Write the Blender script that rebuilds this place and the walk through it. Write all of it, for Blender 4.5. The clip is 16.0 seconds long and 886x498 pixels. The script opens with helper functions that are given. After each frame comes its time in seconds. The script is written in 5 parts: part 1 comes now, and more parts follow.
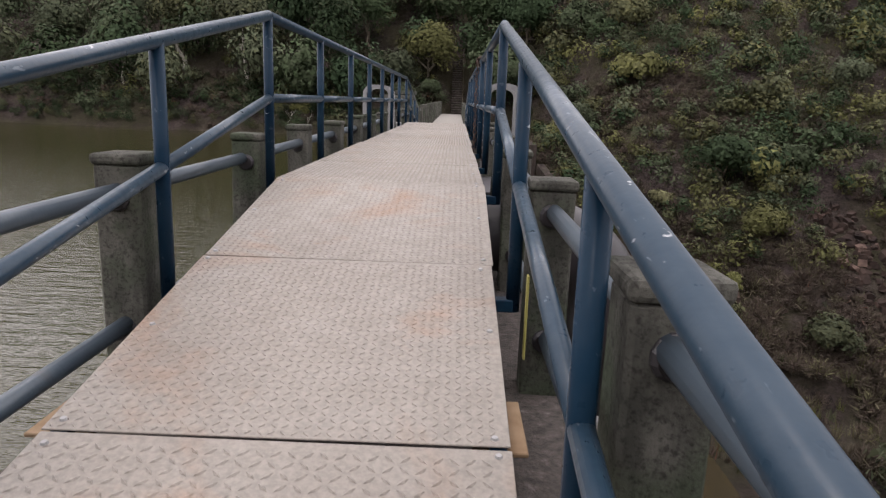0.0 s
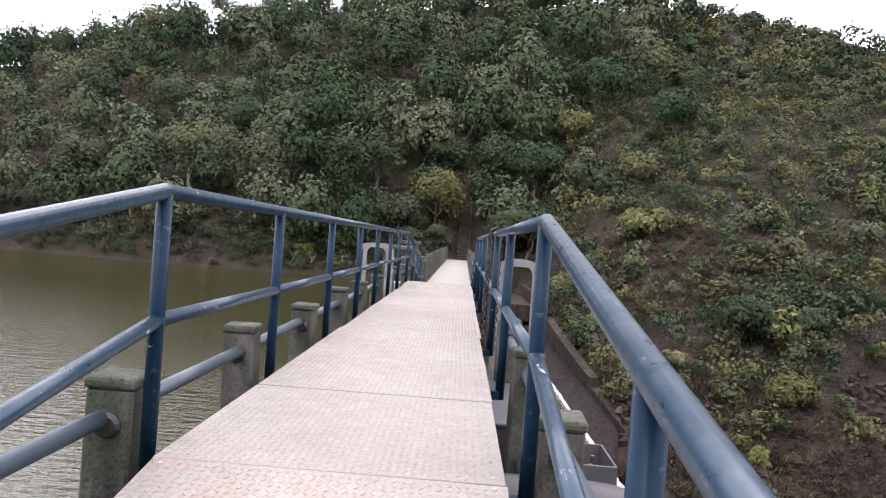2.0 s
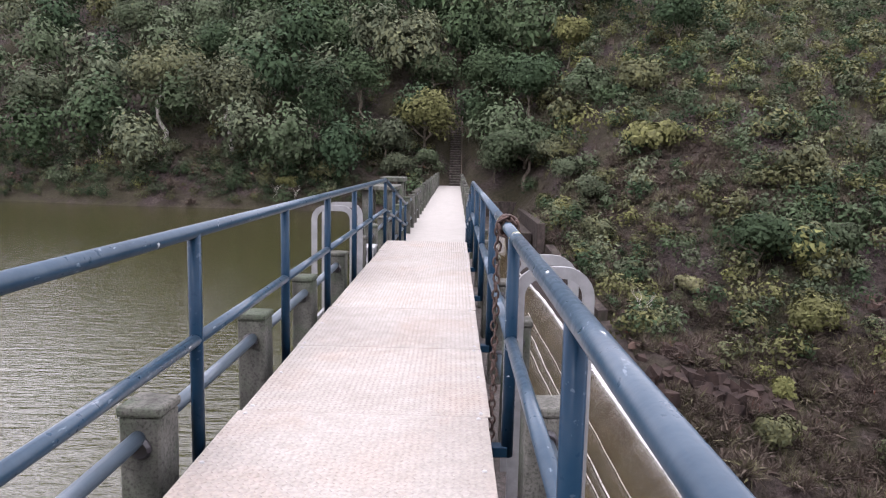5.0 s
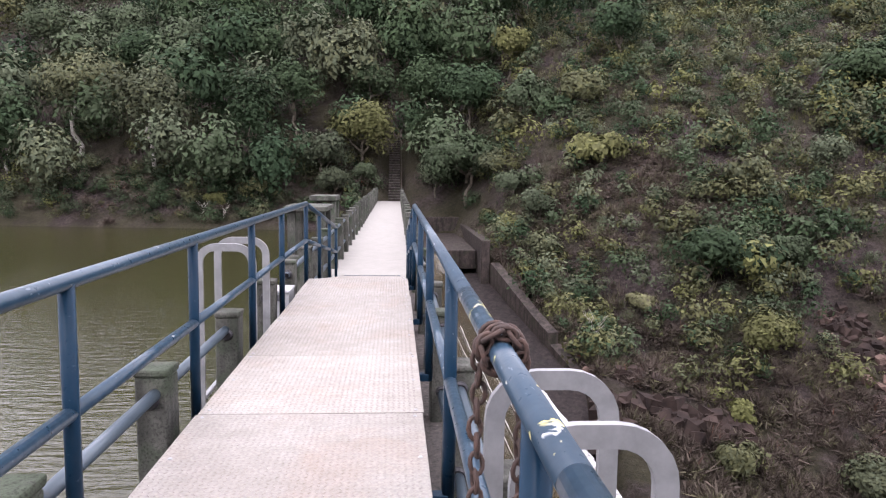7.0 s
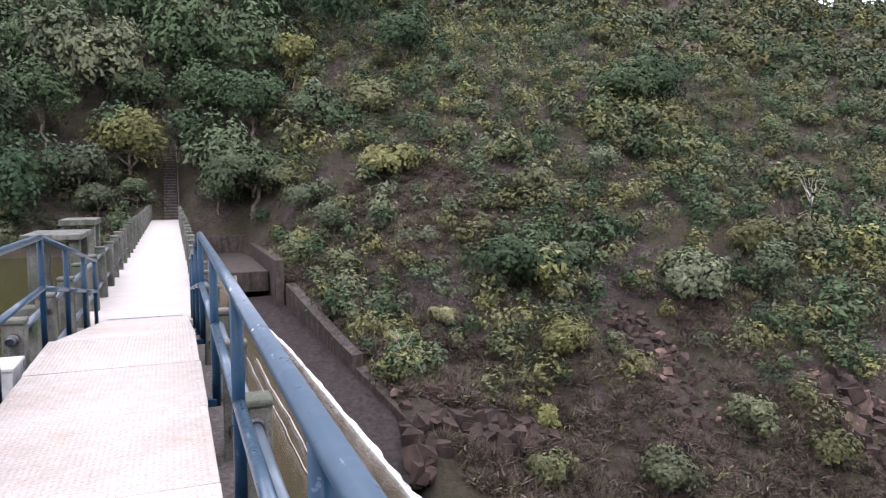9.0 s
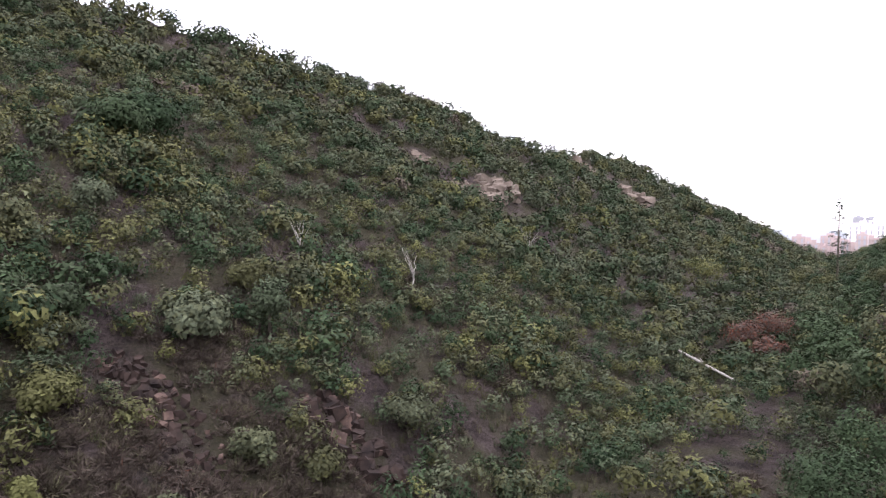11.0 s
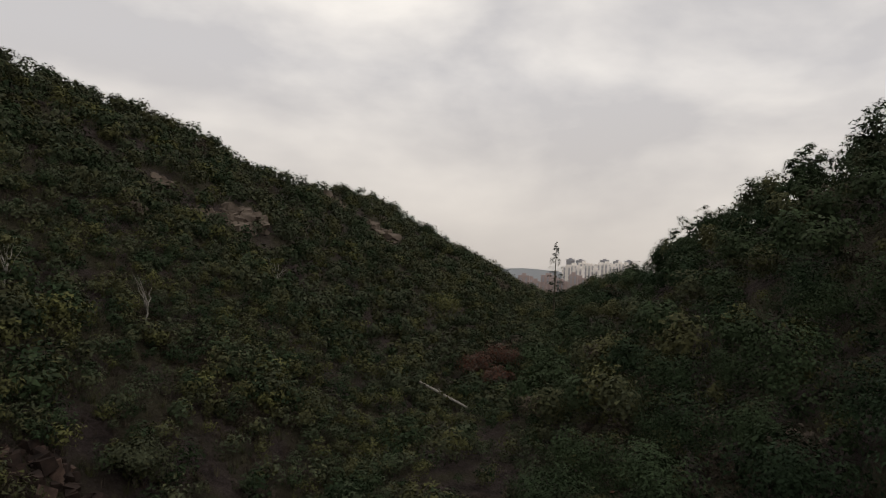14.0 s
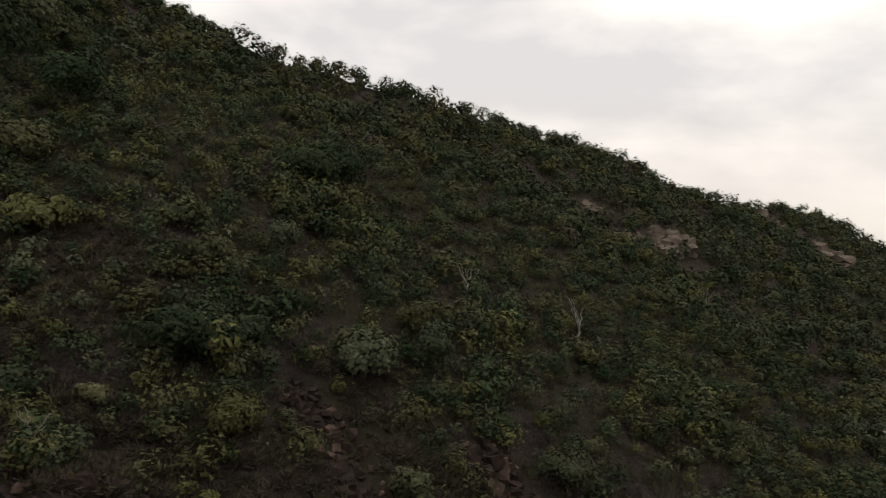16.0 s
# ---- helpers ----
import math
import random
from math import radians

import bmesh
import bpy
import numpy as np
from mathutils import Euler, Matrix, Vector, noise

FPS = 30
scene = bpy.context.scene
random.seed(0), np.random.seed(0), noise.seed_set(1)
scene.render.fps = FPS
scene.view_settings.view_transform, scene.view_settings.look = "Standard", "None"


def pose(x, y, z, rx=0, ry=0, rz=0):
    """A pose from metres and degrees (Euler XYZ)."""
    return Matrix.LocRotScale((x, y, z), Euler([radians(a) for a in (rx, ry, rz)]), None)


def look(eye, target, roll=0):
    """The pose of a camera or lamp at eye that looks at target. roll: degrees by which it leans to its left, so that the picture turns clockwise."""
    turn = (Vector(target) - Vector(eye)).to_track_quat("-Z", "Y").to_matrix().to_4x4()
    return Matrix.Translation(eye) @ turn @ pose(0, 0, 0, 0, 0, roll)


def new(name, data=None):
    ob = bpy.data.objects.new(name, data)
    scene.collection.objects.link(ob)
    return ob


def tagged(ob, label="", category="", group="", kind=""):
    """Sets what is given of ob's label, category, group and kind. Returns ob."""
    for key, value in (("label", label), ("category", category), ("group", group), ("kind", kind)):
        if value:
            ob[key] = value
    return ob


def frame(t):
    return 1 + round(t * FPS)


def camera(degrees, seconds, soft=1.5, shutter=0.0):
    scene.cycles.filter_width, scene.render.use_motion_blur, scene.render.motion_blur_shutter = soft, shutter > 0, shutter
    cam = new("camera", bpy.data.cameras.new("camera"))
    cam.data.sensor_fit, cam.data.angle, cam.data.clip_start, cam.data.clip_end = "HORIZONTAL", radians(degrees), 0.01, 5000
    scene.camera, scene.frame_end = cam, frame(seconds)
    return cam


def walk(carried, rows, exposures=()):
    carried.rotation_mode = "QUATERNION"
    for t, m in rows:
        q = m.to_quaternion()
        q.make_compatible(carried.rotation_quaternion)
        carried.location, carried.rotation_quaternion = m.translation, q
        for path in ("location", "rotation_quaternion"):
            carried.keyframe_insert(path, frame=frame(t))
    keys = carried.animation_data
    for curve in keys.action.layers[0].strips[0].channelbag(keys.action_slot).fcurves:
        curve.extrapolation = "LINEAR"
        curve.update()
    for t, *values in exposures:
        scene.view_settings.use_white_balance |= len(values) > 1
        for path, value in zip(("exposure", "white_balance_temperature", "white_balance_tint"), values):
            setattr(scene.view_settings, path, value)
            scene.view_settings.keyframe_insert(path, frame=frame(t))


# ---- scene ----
cam = camera(65.1, 16.0, soft=1.2, shutter=0.1)
PATH = [
    (0, (0.427, -3.983, 0.471), (0.401, -2.028, 0.053), 2.0),
    (0.5, (0.421, -3.64, 0.544), (0.242, -1.667, 0.27), 1.3),
    (1, (0.378, -3.19, 0.627), (0.292, -1.201, 0.44), 3.7),
    (1.5, (0.409, -2.75, 0.707), (0.342, -0.755, 0.591), 2.5),
    (2, (0.395, -2.313, 0.802), (0.337, -0.314, 0.779), 4.2),
    (2.5, (0.375, -1.87, 0.871), (0.41, 0.127, 0.768), 3.3),
    (3, (0.416, -1.412, 0.962), (0.381, 0.582, 0.81), 3.3),
    (3.5, (0.392, -0.943, 1.016), (0.446, 1.052, 0.872), 3.7),
    (3.7, (0.395, -0.796, 1.055), (0.466, 1.198, 0.907), 2.5),
    (5.8, (0.412, 1.25, 1.263), (0.356, 3.228, 0.971), 1.4),
    (6, (0.406, 1.452, 1.271), (0.5, 3.436, 1.037), 2.4),
    (6.5, (0.434, 1.882, 1.265), (0.619, 3.862, 1.055), 0.5),
    (7, (0.441, 2.369, 1.281), (0.578, 4.353, 1.069), 0.9),
    (7.5, (0.409, 2.823, 1.295), (0.698, 4.791, 1.089), -0.2),
    (8, (0.473, 3.259, 1.308), (0.843, 5.212, 1.087), -0.3),
    (8.5, (0.442, 3.614, 1.345), (0.92, 5.55, 1.187), 0.5),
    (9, (0.443, 4.017, 1.322), (1.165, 5.874, 1.148), -0.2),
    (9.5, (0.586, 4.114, 1.239), (1.569, 5.849, 1.079), 0.7),
    (10, (0.56, 4.15, 1.237), (1.94, 5.589, 1.088), 0.7),
    (10.2, (0.565, 4.15, 1.237), (2.036, 5.497, 1.086), 0.5),
    (12.3, (0.59, 4.17, 1.24), (2.543, 4.582, 1.374), 4.3),
    (12.5, (0.59, 4.17, 1.24), (2.555, 4.524, 1.354), 4.7),
    (13, (0.59, 4.17, 1.24), (2.574, 4.402, 1.337), 2.8),
    (13.5, (0.59, 4.17, 1.24), (2.579, 4.35, 1.349), 2.3),
    (14, (0.59, 4.17, 1.24), (2.566, 4.474, 1.319), 2.8),
    (14.5, (0.59, 4.17, 1.24), (2.513, 4.712, 1.312), 3.5),
    (15, (0.59, 4.17, 1.24), (2.436, 4.936, 1.31), 4.9),
    (15.5, (0.59, 4.17, 1.24), (2.294, 5.215, 1.298), 4.7),
    (16, (0.59, 4.17, 1.24), (2.052, 5.533, 1.314), 3.9),
]
walk(cam, [(t, look(eye, target, roll)) for t, eye, target, roll in PATH],
     exposures=[(0, -0.02, 6700, 18), (0.5, 0.25, 6650, 18), (1.0, 0.47, 6500, 20), (1.6, 0.70, 6350, 21), (7.0, 0.86, 6200, 23), (9.0, 1.09, 6050, 22), (9.6, 1.44, 5850, 25), (10.2, 1.67, 5780, 27), (12.3, -1.66, 6950, 11), (13.5, -1.72, 7000, 11), (14.5, -1.66, 7050, 11), (16.0, -1.34, 7150, 11)])

# ---- world, sun ----
world = bpy.data.worlds.new("overcast_sky")
scene.world = world
world.use_nodes = True
wn, wl = world.node_tree.nodes, world.node_tree.links
wn.clear()
SUN_EL, SUN_ROT = 52.0, 200.0


def wnode(kind, **props):
    n = wn.new(kind)
    for k, v in props.items():
        n.inputs[k].default_value = v
    return n


sky = wn.new("ShaderNodeTexSky")
sky.sky_type, sky.sun_disc = "NISHITA", False
sky.sun_elevation, sky.sun_rotation = radians(SUN_EL), radians(SUN_ROT)
sky_scaled = wn.new("ShaderNodeMix")
sky_scaled.data_type, sky_scaled.blend_type = "RGBA", "MULTIPLY"
sky_scaled.inputs["Factor"].default_value = 1.0
sky_scaled.inputs[7].default_value = (0.9, 0.9, 0.9, 1)
coord = wn.new("ShaderNodeTexCoord")
mapping = wn.new("ShaderNodeMapping")
mapping.inputs["Scale"].default_value = (1.0, 1.0, 2.3)
cloud = wnode("ShaderNodeTexNoise", Scale=2.7, Detail=6.0, Roughness=0.5, Distortion=0.15)
ramp = wn.new("ShaderNodeValToRGB")
ramp.color_ramp.elements[0].position, ramp.color_ramp.elements[0].color = 0.36, (13.4, 13.6, 14.5, 1)
ramp.color_ramp.elements[1].position, ramp.color_ramp.elements[1].color = 0.64, (22.6, 22.4, 22.2, 1)
cover = wn.new("ShaderNodeMix")
cover.data_type = "RGBA"
cover.inputs["Factor"].default_value = 0.93
# the sky sinks into warm grey haze towards the horizon
sep = wn.new("ShaderNodeSeparateXYZ")
haze_ramp = wn.new("ShaderNodeValToRGB")
haze_ramp.color_ramp.elements[0].position, haze_ramp.color_ramp.elements[0].color = 0.0, (0.9, 0.9, 0.9, 1)
haze_ramp.color_ramp.elements[1].position, haze_ramp.color_ramp.elements[1].color = 0.28, (0, 0, 0, 1)
haze = wn.new("ShaderNodeMix")
haze.data_type = "RGBA"
haze.inputs[7].default_value = (11.6, 11.0, 10.6, 1)
back = wnode("ShaderNodeBackground", Strength=0.15)
wout = wn.new("ShaderNodeOutputWorld")
wl.new(coord.outputs["Generated"], mapping.inputs["Vector"])
wl.new(mapping.outputs["Vector"], cloud.inputs["Vector"])
wl.new(cloud.outputs["Fac"], ramp.inputs["Fac"])
wl.new(sky.outputs["Color"], sky_scaled.inputs[6])
wl.new(sky_scaled.outputs[2], cover.inputs[6])
wl.new(ramp.outputs["Color"], cover.inputs[7])
wl.new(coord.outputs["Generated"], sep.inputs["Vector"])
wl.new(sep.outputs["Z"], haze_ramp.inputs["Fac"])
wl.new(haze_ramp.outputs["Color"], haze.inputs["Factor"])
wl.new(cover.outputs[2], haze.inputs[6])
wl.new(haze.outputs[2], back.inputs["Color"])
wl.new(back.outputs["Background"], wout.inputs["Surface"])

sun = new("sun", bpy.data.lights.new("sun", "SUN"))
sun.data.energy, sun.data.angle, sun.data.color = 0.9, radians(14), (1.0, 0.97, 0.92)
az = radians(SUN_ROT)
sun_from = Vector((math.sin(az) * math.cos(radians(SUN_EL)), math.cos(az) * math.cos(radians(SUN_EL)), math.sin(radians(SUN_EL))))
sun.matrix_world = look(sun_from * 60, (0, 0, 0))


# ---- materials ----
class Mat:
    """A node material with a few shorthands."""

    def __init__(self, name, rough=0.6, metal=0.0, spec=0.5):
        self.m = bpy.data.materials.new(name)
        self.m.use_nodes = True
        self.n, self.l = self.m.node_tree.nodes, self.m.node_tree.links
        self.b = self.n["Principled BSDF"]
        self.b.inputs["Roughness"].default_value = rough
        self.b.inputs["Metallic"].default_value = metal
        self.b.inputs["Specular IOR Level"].default_value = spec
        self.co = self.n.new("ShaderNodeTexCoord")

    def noise(self, scale, detail=4.0, rough=0.55, stretch=None, space="Object", distort=0.0):
        t = self.n.new("ShaderNodeTexNoise")
        t.inputs["Scale"].default_value, t.inputs["Detail"].default_value = scale, detail
        t.inputs["Roughness"].default_value, t.inputs["Distortion"].default_value = rough, distort
        src = self.co.outputs[space]
        if stretch:
            mp = self.n.new("ShaderNodeMapping")
            mp.inputs["Scale"].default_value = stretch
            self.l.new(src, mp.inputs["Vector"])
            src = mp.outputs["Vector"]
        self.l.new(src, t.inputs["Vector"])
        return t.outputs["Fac"]

    def world_noise(self, scale, detail=4.0, rough=0.55, stretch=None, distort=0.0):
        g = self.n.new("ShaderNodeNewGeometry")
        t = self.n.new("ShaderNodeTexNoise")
        t.inputs["Scale"].default_value, t.inputs["Detail"].default_value = scale, detail
        t.inputs["Roughness"].default_value, t.inputs["Distortion"].default_value = rough, distort
        src = g.outputs["Position"]
        if stretch:
            mp = self.n.new("ShaderNodeMapping")
            mp.inputs["Scale"].default_value = stretch
            self.l.new(src, mp.inputs["Vector"])
            src = mp.outputs["Vector"]
        self.l.new(src, t.inputs["Vector"])
        return t.outputs["Fac"]

    def ramp(self, fac, *stops):
        r = self.n.new("ShaderNodeValToRGB")
        els = r.color_ramp.elements
        while len(els) < len(stops):
            els.new(0.5)
        for e, (p, c) in zip(els, stops):
            e.position = p
            e.color = (c, c, c, 1) if isinstance(c, (int, float)) else (*c, 1)
        self.l.new(fac, r.inputs["Fac"])
        return r.outputs["Color"]

    def mix(self, fac, a, b, blend="MIX"):
        x = self.n.new("ShaderNodeMix")
        x.data_type, x.blend_type = "RGBA", blend
        for sock, v in ((0, fac), (6, a), (7, b)):
            if isinstance(v, (int, float)):
                x.inputs[sock].default_value = v if sock == 0 else (v, v, v, 1)
            elif isinstance(v, tuple):
                x.inputs[sock].default_value = (*v, 1)
            else:
                self.l.new(v, x.inputs[sock])
        return x.outputs[2]

    def island(self):
        g = self.n.new("ShaderNodeNewGeometry")
        return g.outputs["Random Per Island"]

    def chance(self):
        return self.n.new("ShaderNodeObjectInfo").outputs["Random"]

    def attr(self, name):
        a = self.n.new("ShaderNodeAttribute")
        a.attribute_name = name
        return a.outputs["Fac"]

    def color(self, c):
        if isinstance(c, tuple):
            self.b.inputs["Base Color"].default_value = (*c, 1)
        else:
            self.l.new(c, self.b.inputs["Base Color"])
        return self

    def rough(self, r):
        self.l.new(r, self.b.inputs["Roughness"])
        return self

    def bump(self, h, strength=0.3, distance=0.01):
        b = self.n.new("ShaderNodeBump")
        b.inputs["Strength"].default_value, b.inputs["Distance"].default_value = strength, distance
        self.l.new(h, b.inputs["Height"])
        self.l.new(b.outputs["Normal"], self.b.inputs["Normal"])
        return self


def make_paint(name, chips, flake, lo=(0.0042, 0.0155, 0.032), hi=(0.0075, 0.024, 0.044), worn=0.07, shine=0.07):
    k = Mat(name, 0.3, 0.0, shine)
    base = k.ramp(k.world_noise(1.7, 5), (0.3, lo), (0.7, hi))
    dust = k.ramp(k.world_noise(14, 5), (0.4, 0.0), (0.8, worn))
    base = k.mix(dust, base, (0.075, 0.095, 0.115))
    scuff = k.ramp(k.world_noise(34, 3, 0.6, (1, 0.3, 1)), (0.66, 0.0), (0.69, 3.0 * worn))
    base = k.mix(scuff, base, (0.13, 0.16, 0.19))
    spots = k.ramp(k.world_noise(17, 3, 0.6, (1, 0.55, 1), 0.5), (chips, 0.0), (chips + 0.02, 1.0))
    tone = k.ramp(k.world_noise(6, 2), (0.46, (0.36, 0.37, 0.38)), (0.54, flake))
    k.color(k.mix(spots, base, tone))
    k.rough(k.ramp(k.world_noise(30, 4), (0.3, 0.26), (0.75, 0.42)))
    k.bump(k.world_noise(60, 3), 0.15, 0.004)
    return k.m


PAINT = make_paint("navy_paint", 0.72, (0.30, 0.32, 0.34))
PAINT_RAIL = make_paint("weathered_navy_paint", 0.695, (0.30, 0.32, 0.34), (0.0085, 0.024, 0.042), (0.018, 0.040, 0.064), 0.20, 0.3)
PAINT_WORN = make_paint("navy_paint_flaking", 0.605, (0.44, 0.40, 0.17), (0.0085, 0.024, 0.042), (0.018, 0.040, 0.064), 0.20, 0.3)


def make_pipe_paint():
    k = Mat("pipe_paint", 0.42)
    base = k.ramp(k.world_noise(2.5, 5), (0.3, (0.028, 0.04368, 0.0588)), (0.7, (0.0476, 0.06608, 0.084)))
    rust = k.ramp(k.world_noise(8, 5), (0.62, 0.0), (0.75, 0.5))
    k.color(k.mix(rust, base, (0.056, 0.0476, 0.042)))
    k.bump(k.world_noise(50, 3), 0.15, 0.004)
    return k.m


PIPE_PAINT = make_pipe_paint()


def make_plate(name, rusty):
    k = Mat(name, 0.5, 0.0, 0.4)
    a = k.ramp(k.world_noise(1.1, 6, 0.6), (0.28, (0.205, 0.180, 0.156)), (0.72, (0.276, 0.254, 0.226)))
    rust = k.ramp(k.world_noise(1.5, 6, 0.62, distort=0.8), (0.50, 0.0), (0.70, rusty))
    b = k.mix(rust, a, (0.262, 0.160, 0.105))
    grit = k.ramp(k.world_noise(55, 4, 0.65), (0.35, 0.72), (0.62, 1.0))
    one = k.ramp(k.chance(), (0.0, 0.88), (1.0, 1.04))
    k.color(k.mix(1.0, k.mix(1.0, b, grit, "MULTIPLY"), one, "MULTIPLY"))
    k.rough(k.ramp(k.world_noise(9, 4), (0.3, 0.42), (0.7, 0.68)))
    k.bump(k.world_noise(180, 2), 0.12, 0.002)
    return k.m


PLATE = make_plate("checker_plate", 0.26)
PLATE_RUSTY = make_plate("rusty_checker_plate", 0.85)


def make_concrete(name, light, dark, moss, moss_from, wet=0.85, grime=1.0):
    k = Mat(name, wet, 0.0, 0.12)
    a = k.ramp(k.world_noise(4.0, 8, 0.65), (0.3, dark), (0.7, light))
    streak = k.ramp(k.world_noise(6.0, 5, 0.6, (1, 1, 0.18)), (0.42, 0.0), (0.66, 0.8 * grime))
    b = k.mix(streak, a, tuple(0.45 * c for c in dark))
    green = k.ramp(k.world_noise(3.1, 6, 0.6), (moss_from, 0.0), (moss_from + 0.14, 0.8))
    c = k.mix(green, b, moss)
    pits = k.ramp(k.world_noise(70, 4, 0.7), (0.34, 1.0 - 0.55 * grime), (0.52, 1.0))
    k.color(k.mix(1.0, c, pits, "MULTIPLY"))
    k.bump(k.world_noise(45, 7, 0.7), 0.55, 0.012)
    return k.m


CONCRETE_POST = make_concrete("weathered_concrete", (0.140, 0.136, 0.120), (0.046, 0.047, 0.040), (0.046, 0.059, 0.038), 0.49)
CONCRETE_DECK = make_concrete("deck_concrete", (0.254, 0.24, 0.219), (0.221, 0.207, 0.188), (0.216, 0.202, 0.179), 0.66, 0.85, 0.15)
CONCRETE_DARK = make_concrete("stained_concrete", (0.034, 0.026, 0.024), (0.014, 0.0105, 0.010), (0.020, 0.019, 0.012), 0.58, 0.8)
CONCRETE_SLAB = make_concrete("grimy_concrete", (0.070, 0.055, 0.048), (0.024, 0.019, 0.0175), (0.030, 0.030, 0.020), 0.52)
CONCRETE_STAIR = make_concrete("stair_concrete", (0.1232, 0.112, 0.1008), (0.0672, 0.0616, 0.056), (0.0392, 0.0476, 0.028), 0.52)


def make_alu():
    k = Mat("dull_aluminium", 0.45, 0.35)
    k.color(k.ramp(k.world_noise(7, 6, 0.65), (0.3, (0.168, 0.168, 0.1736)), (0.7, (0.28, 0.28, 0.2856))))
    k.rough(k.ramp(k.world_noise(22, 4), (0.3, 0.35), (0.7, 0.6)))
    return k.m


ALU = make_alu()


def make_rust():
    k = Mat("rusty_iron", 0.8, 0.1)
    k.color(k.ramp(k.world_noise(60, 5, 0.65), (0.3, (0.0168, 0.0112, 0.01008)), (0.7, (0.0644, 0.0336, 0.02352))))
    k.bump(k.world_noise(160, 4), 0.5, 0.003)
    return k.m


RUST = make_rust()


def make_plain(name, lo, hi, rough, scale=5, metal=0.0, bump=0.1):
    k = Mat(name, rough, metal, 0.1 if rough > 0.75 else 0.5)
    k.color(k.ramp(k.world_noise(scale, 6, 0.6), (0.3, lo), (0.7, hi)))
    k.bump(k.world_noise(scale * 9, 4), bump, 0.004)
    return k.m


BLACK_PIPE = make_plain("black_pipe", (0.01232, 0.0112, 0.01344), (0.028, 0.0252, 0.02912), 0.5)
GREY_STEEL = make_plain("grey_steel", (0.0476, 0.04592, 0.05152), (0.0756, 0.0728, 0.0812), 0.45)
WHITE_FLANGE = make_plain("galvanised_flange", (0.196, 0.196, 0.196), (0.308, 0.308, 0.308), 0.45, 12)
BOARD = make_plain("weathered_board", (0.1456, 0.0952, 0.056), (0.224, 0.1568, 0.1008), 0.8, 8)
COPPER = make_plain("copper_bolt", (0.1792, 0.0784, 0.0448), (0.252, 0.1232, 0.0728), 0.4, 20, 0.8)
YELLOW = make_plain("yellow_marking", (0.2016, 0.1848, 0.0392), (0.2576, 0.2352, 0.0672), 0.7, 9)
BARK = make_plain("bark", (0.056, 0.0476, 0.0364), (0.1232, 0.1064, 0.084), 0.9, 6, 0.0, 0.6)
PALE_BARK = make_plain("pale_bark", (0.1904, 0.1736, 0.1512), (0.308, 0.2912, 0.2632), 0.85, 5, 0.0, 0.4)
ROCK = make_plain("red_granite", (0.034, 0.023, 0.020), (0.115, 0.078, 0.063), 0.9, 2.3, 0.0, 0.8)
ROCK_PALE = make_plain("pale_granite", (0.060, 0.047, 0.038), (0.185, 0.150, 0.122), 0.9, 0.9, 0.0, 0.8)
ROCK_DARK = make_plain("dark_granite", (0.011, 0.0085, 0.008), (0.044, 0.030, 0.025), 0.9, 1.6, 0.0, 0.9)


def make_water():
    k = Mat("reservoir_water", 0.06, 0.0, 0.4)
    k.color(k.ramp(k.world_noise(0.05, 4), (0.3, (0.0200, 0.0200, 0.0066)), (0.7, (0.0265, 0.0255, 0.0092))))
    k.b.inputs["IOR"].default_value = 1.33
    a = k.world_noise(2.6, 4, 0.6, (0.55, 2.4, 1))
    k.bump(a, 0.42, 0.06)
    return k.m


WATER = make_water()


def make_wet_face():
    k = Mat("wet_weir_face", 0.22)
    a = k.ramp(k.world_noise(1.3, 6, 0.6, (1, 0.5, 1)), (0.3, (0.02352, 0.01736, 0.00784)), (0.7, (0.05152, 0.03808, 0.01736)))
    streak = k.ramp(k.world_noise(2.2, 5, 0.6, (0.12, 1.9, 0.12)), (0.62, 0.0), (0.70, 0.55))
    k.color(k.mix(streak, a, (0.1904, 0.1792, 0.1512)))
    k.bump(k.world_noise(6, 4, 0.6, (0.4, 2.5, 0.4)), 0.35, 0.03)
    return k.m


WET_FACE = make_wet_face()


def make_foam():
    k = Mat("white_water", 0.5)
    k.color(k.ramp(k.world_noise(11, 7, 0.75), (0.38, (0.07, 0.06, 0.045)), (0.52, (0.46, 0.46, 0.46))))
    k.bump(k.world_noise(9, 5, 0.7), 0.8, 0.08)
    return k.m


FOAM = make_foam()


def make_leaf():
    k = Mat("foliage", 0.8, 0.0, 0.06)
    tone = k.ramp(
        k.attr("tint"),
        (0.0, (0.0170, 0.0300, 0.0155)),
        (0.22, (0.0335, 0.0500, 0.0240)),
        (0.36, (0.0590, 0.0690, 0.0430)),
        (0.50, (0.0680, 0.0680, 0.0310)),
        (0.62, (0.0900, 0.0930, 0.0330)),
        (0.75, (0.1400, 0.1400, 0.0720)),
        (0.84, (0.0760, 0.0610, 0.0480)),
        (0.95, (0.0840, 0.0650, 0.0550)),
        (1.0, (0.1150, 0.0430, 0.0250)),
    )
    each = k.ramp(k.island(), (0.0, 0.80), (0.8, 1.04), (1.0, 1.26))
    patch = k.ramp(k.world_noise(0.35, 4), (0.3, 0.70), (0.7, 1.25))
    one = k.ramp(k.chance(), (0.0, 0.82), (1.0, 1.15))
    c = k.mix(1.0, k.mix(1.0, tone, each, "MULTIPLY"), patch, "MULTIPLY")
    k.color(k.mix(1.0, c, one, "MULTIPLY"))
    return k.m


LEAF = make_leaf()


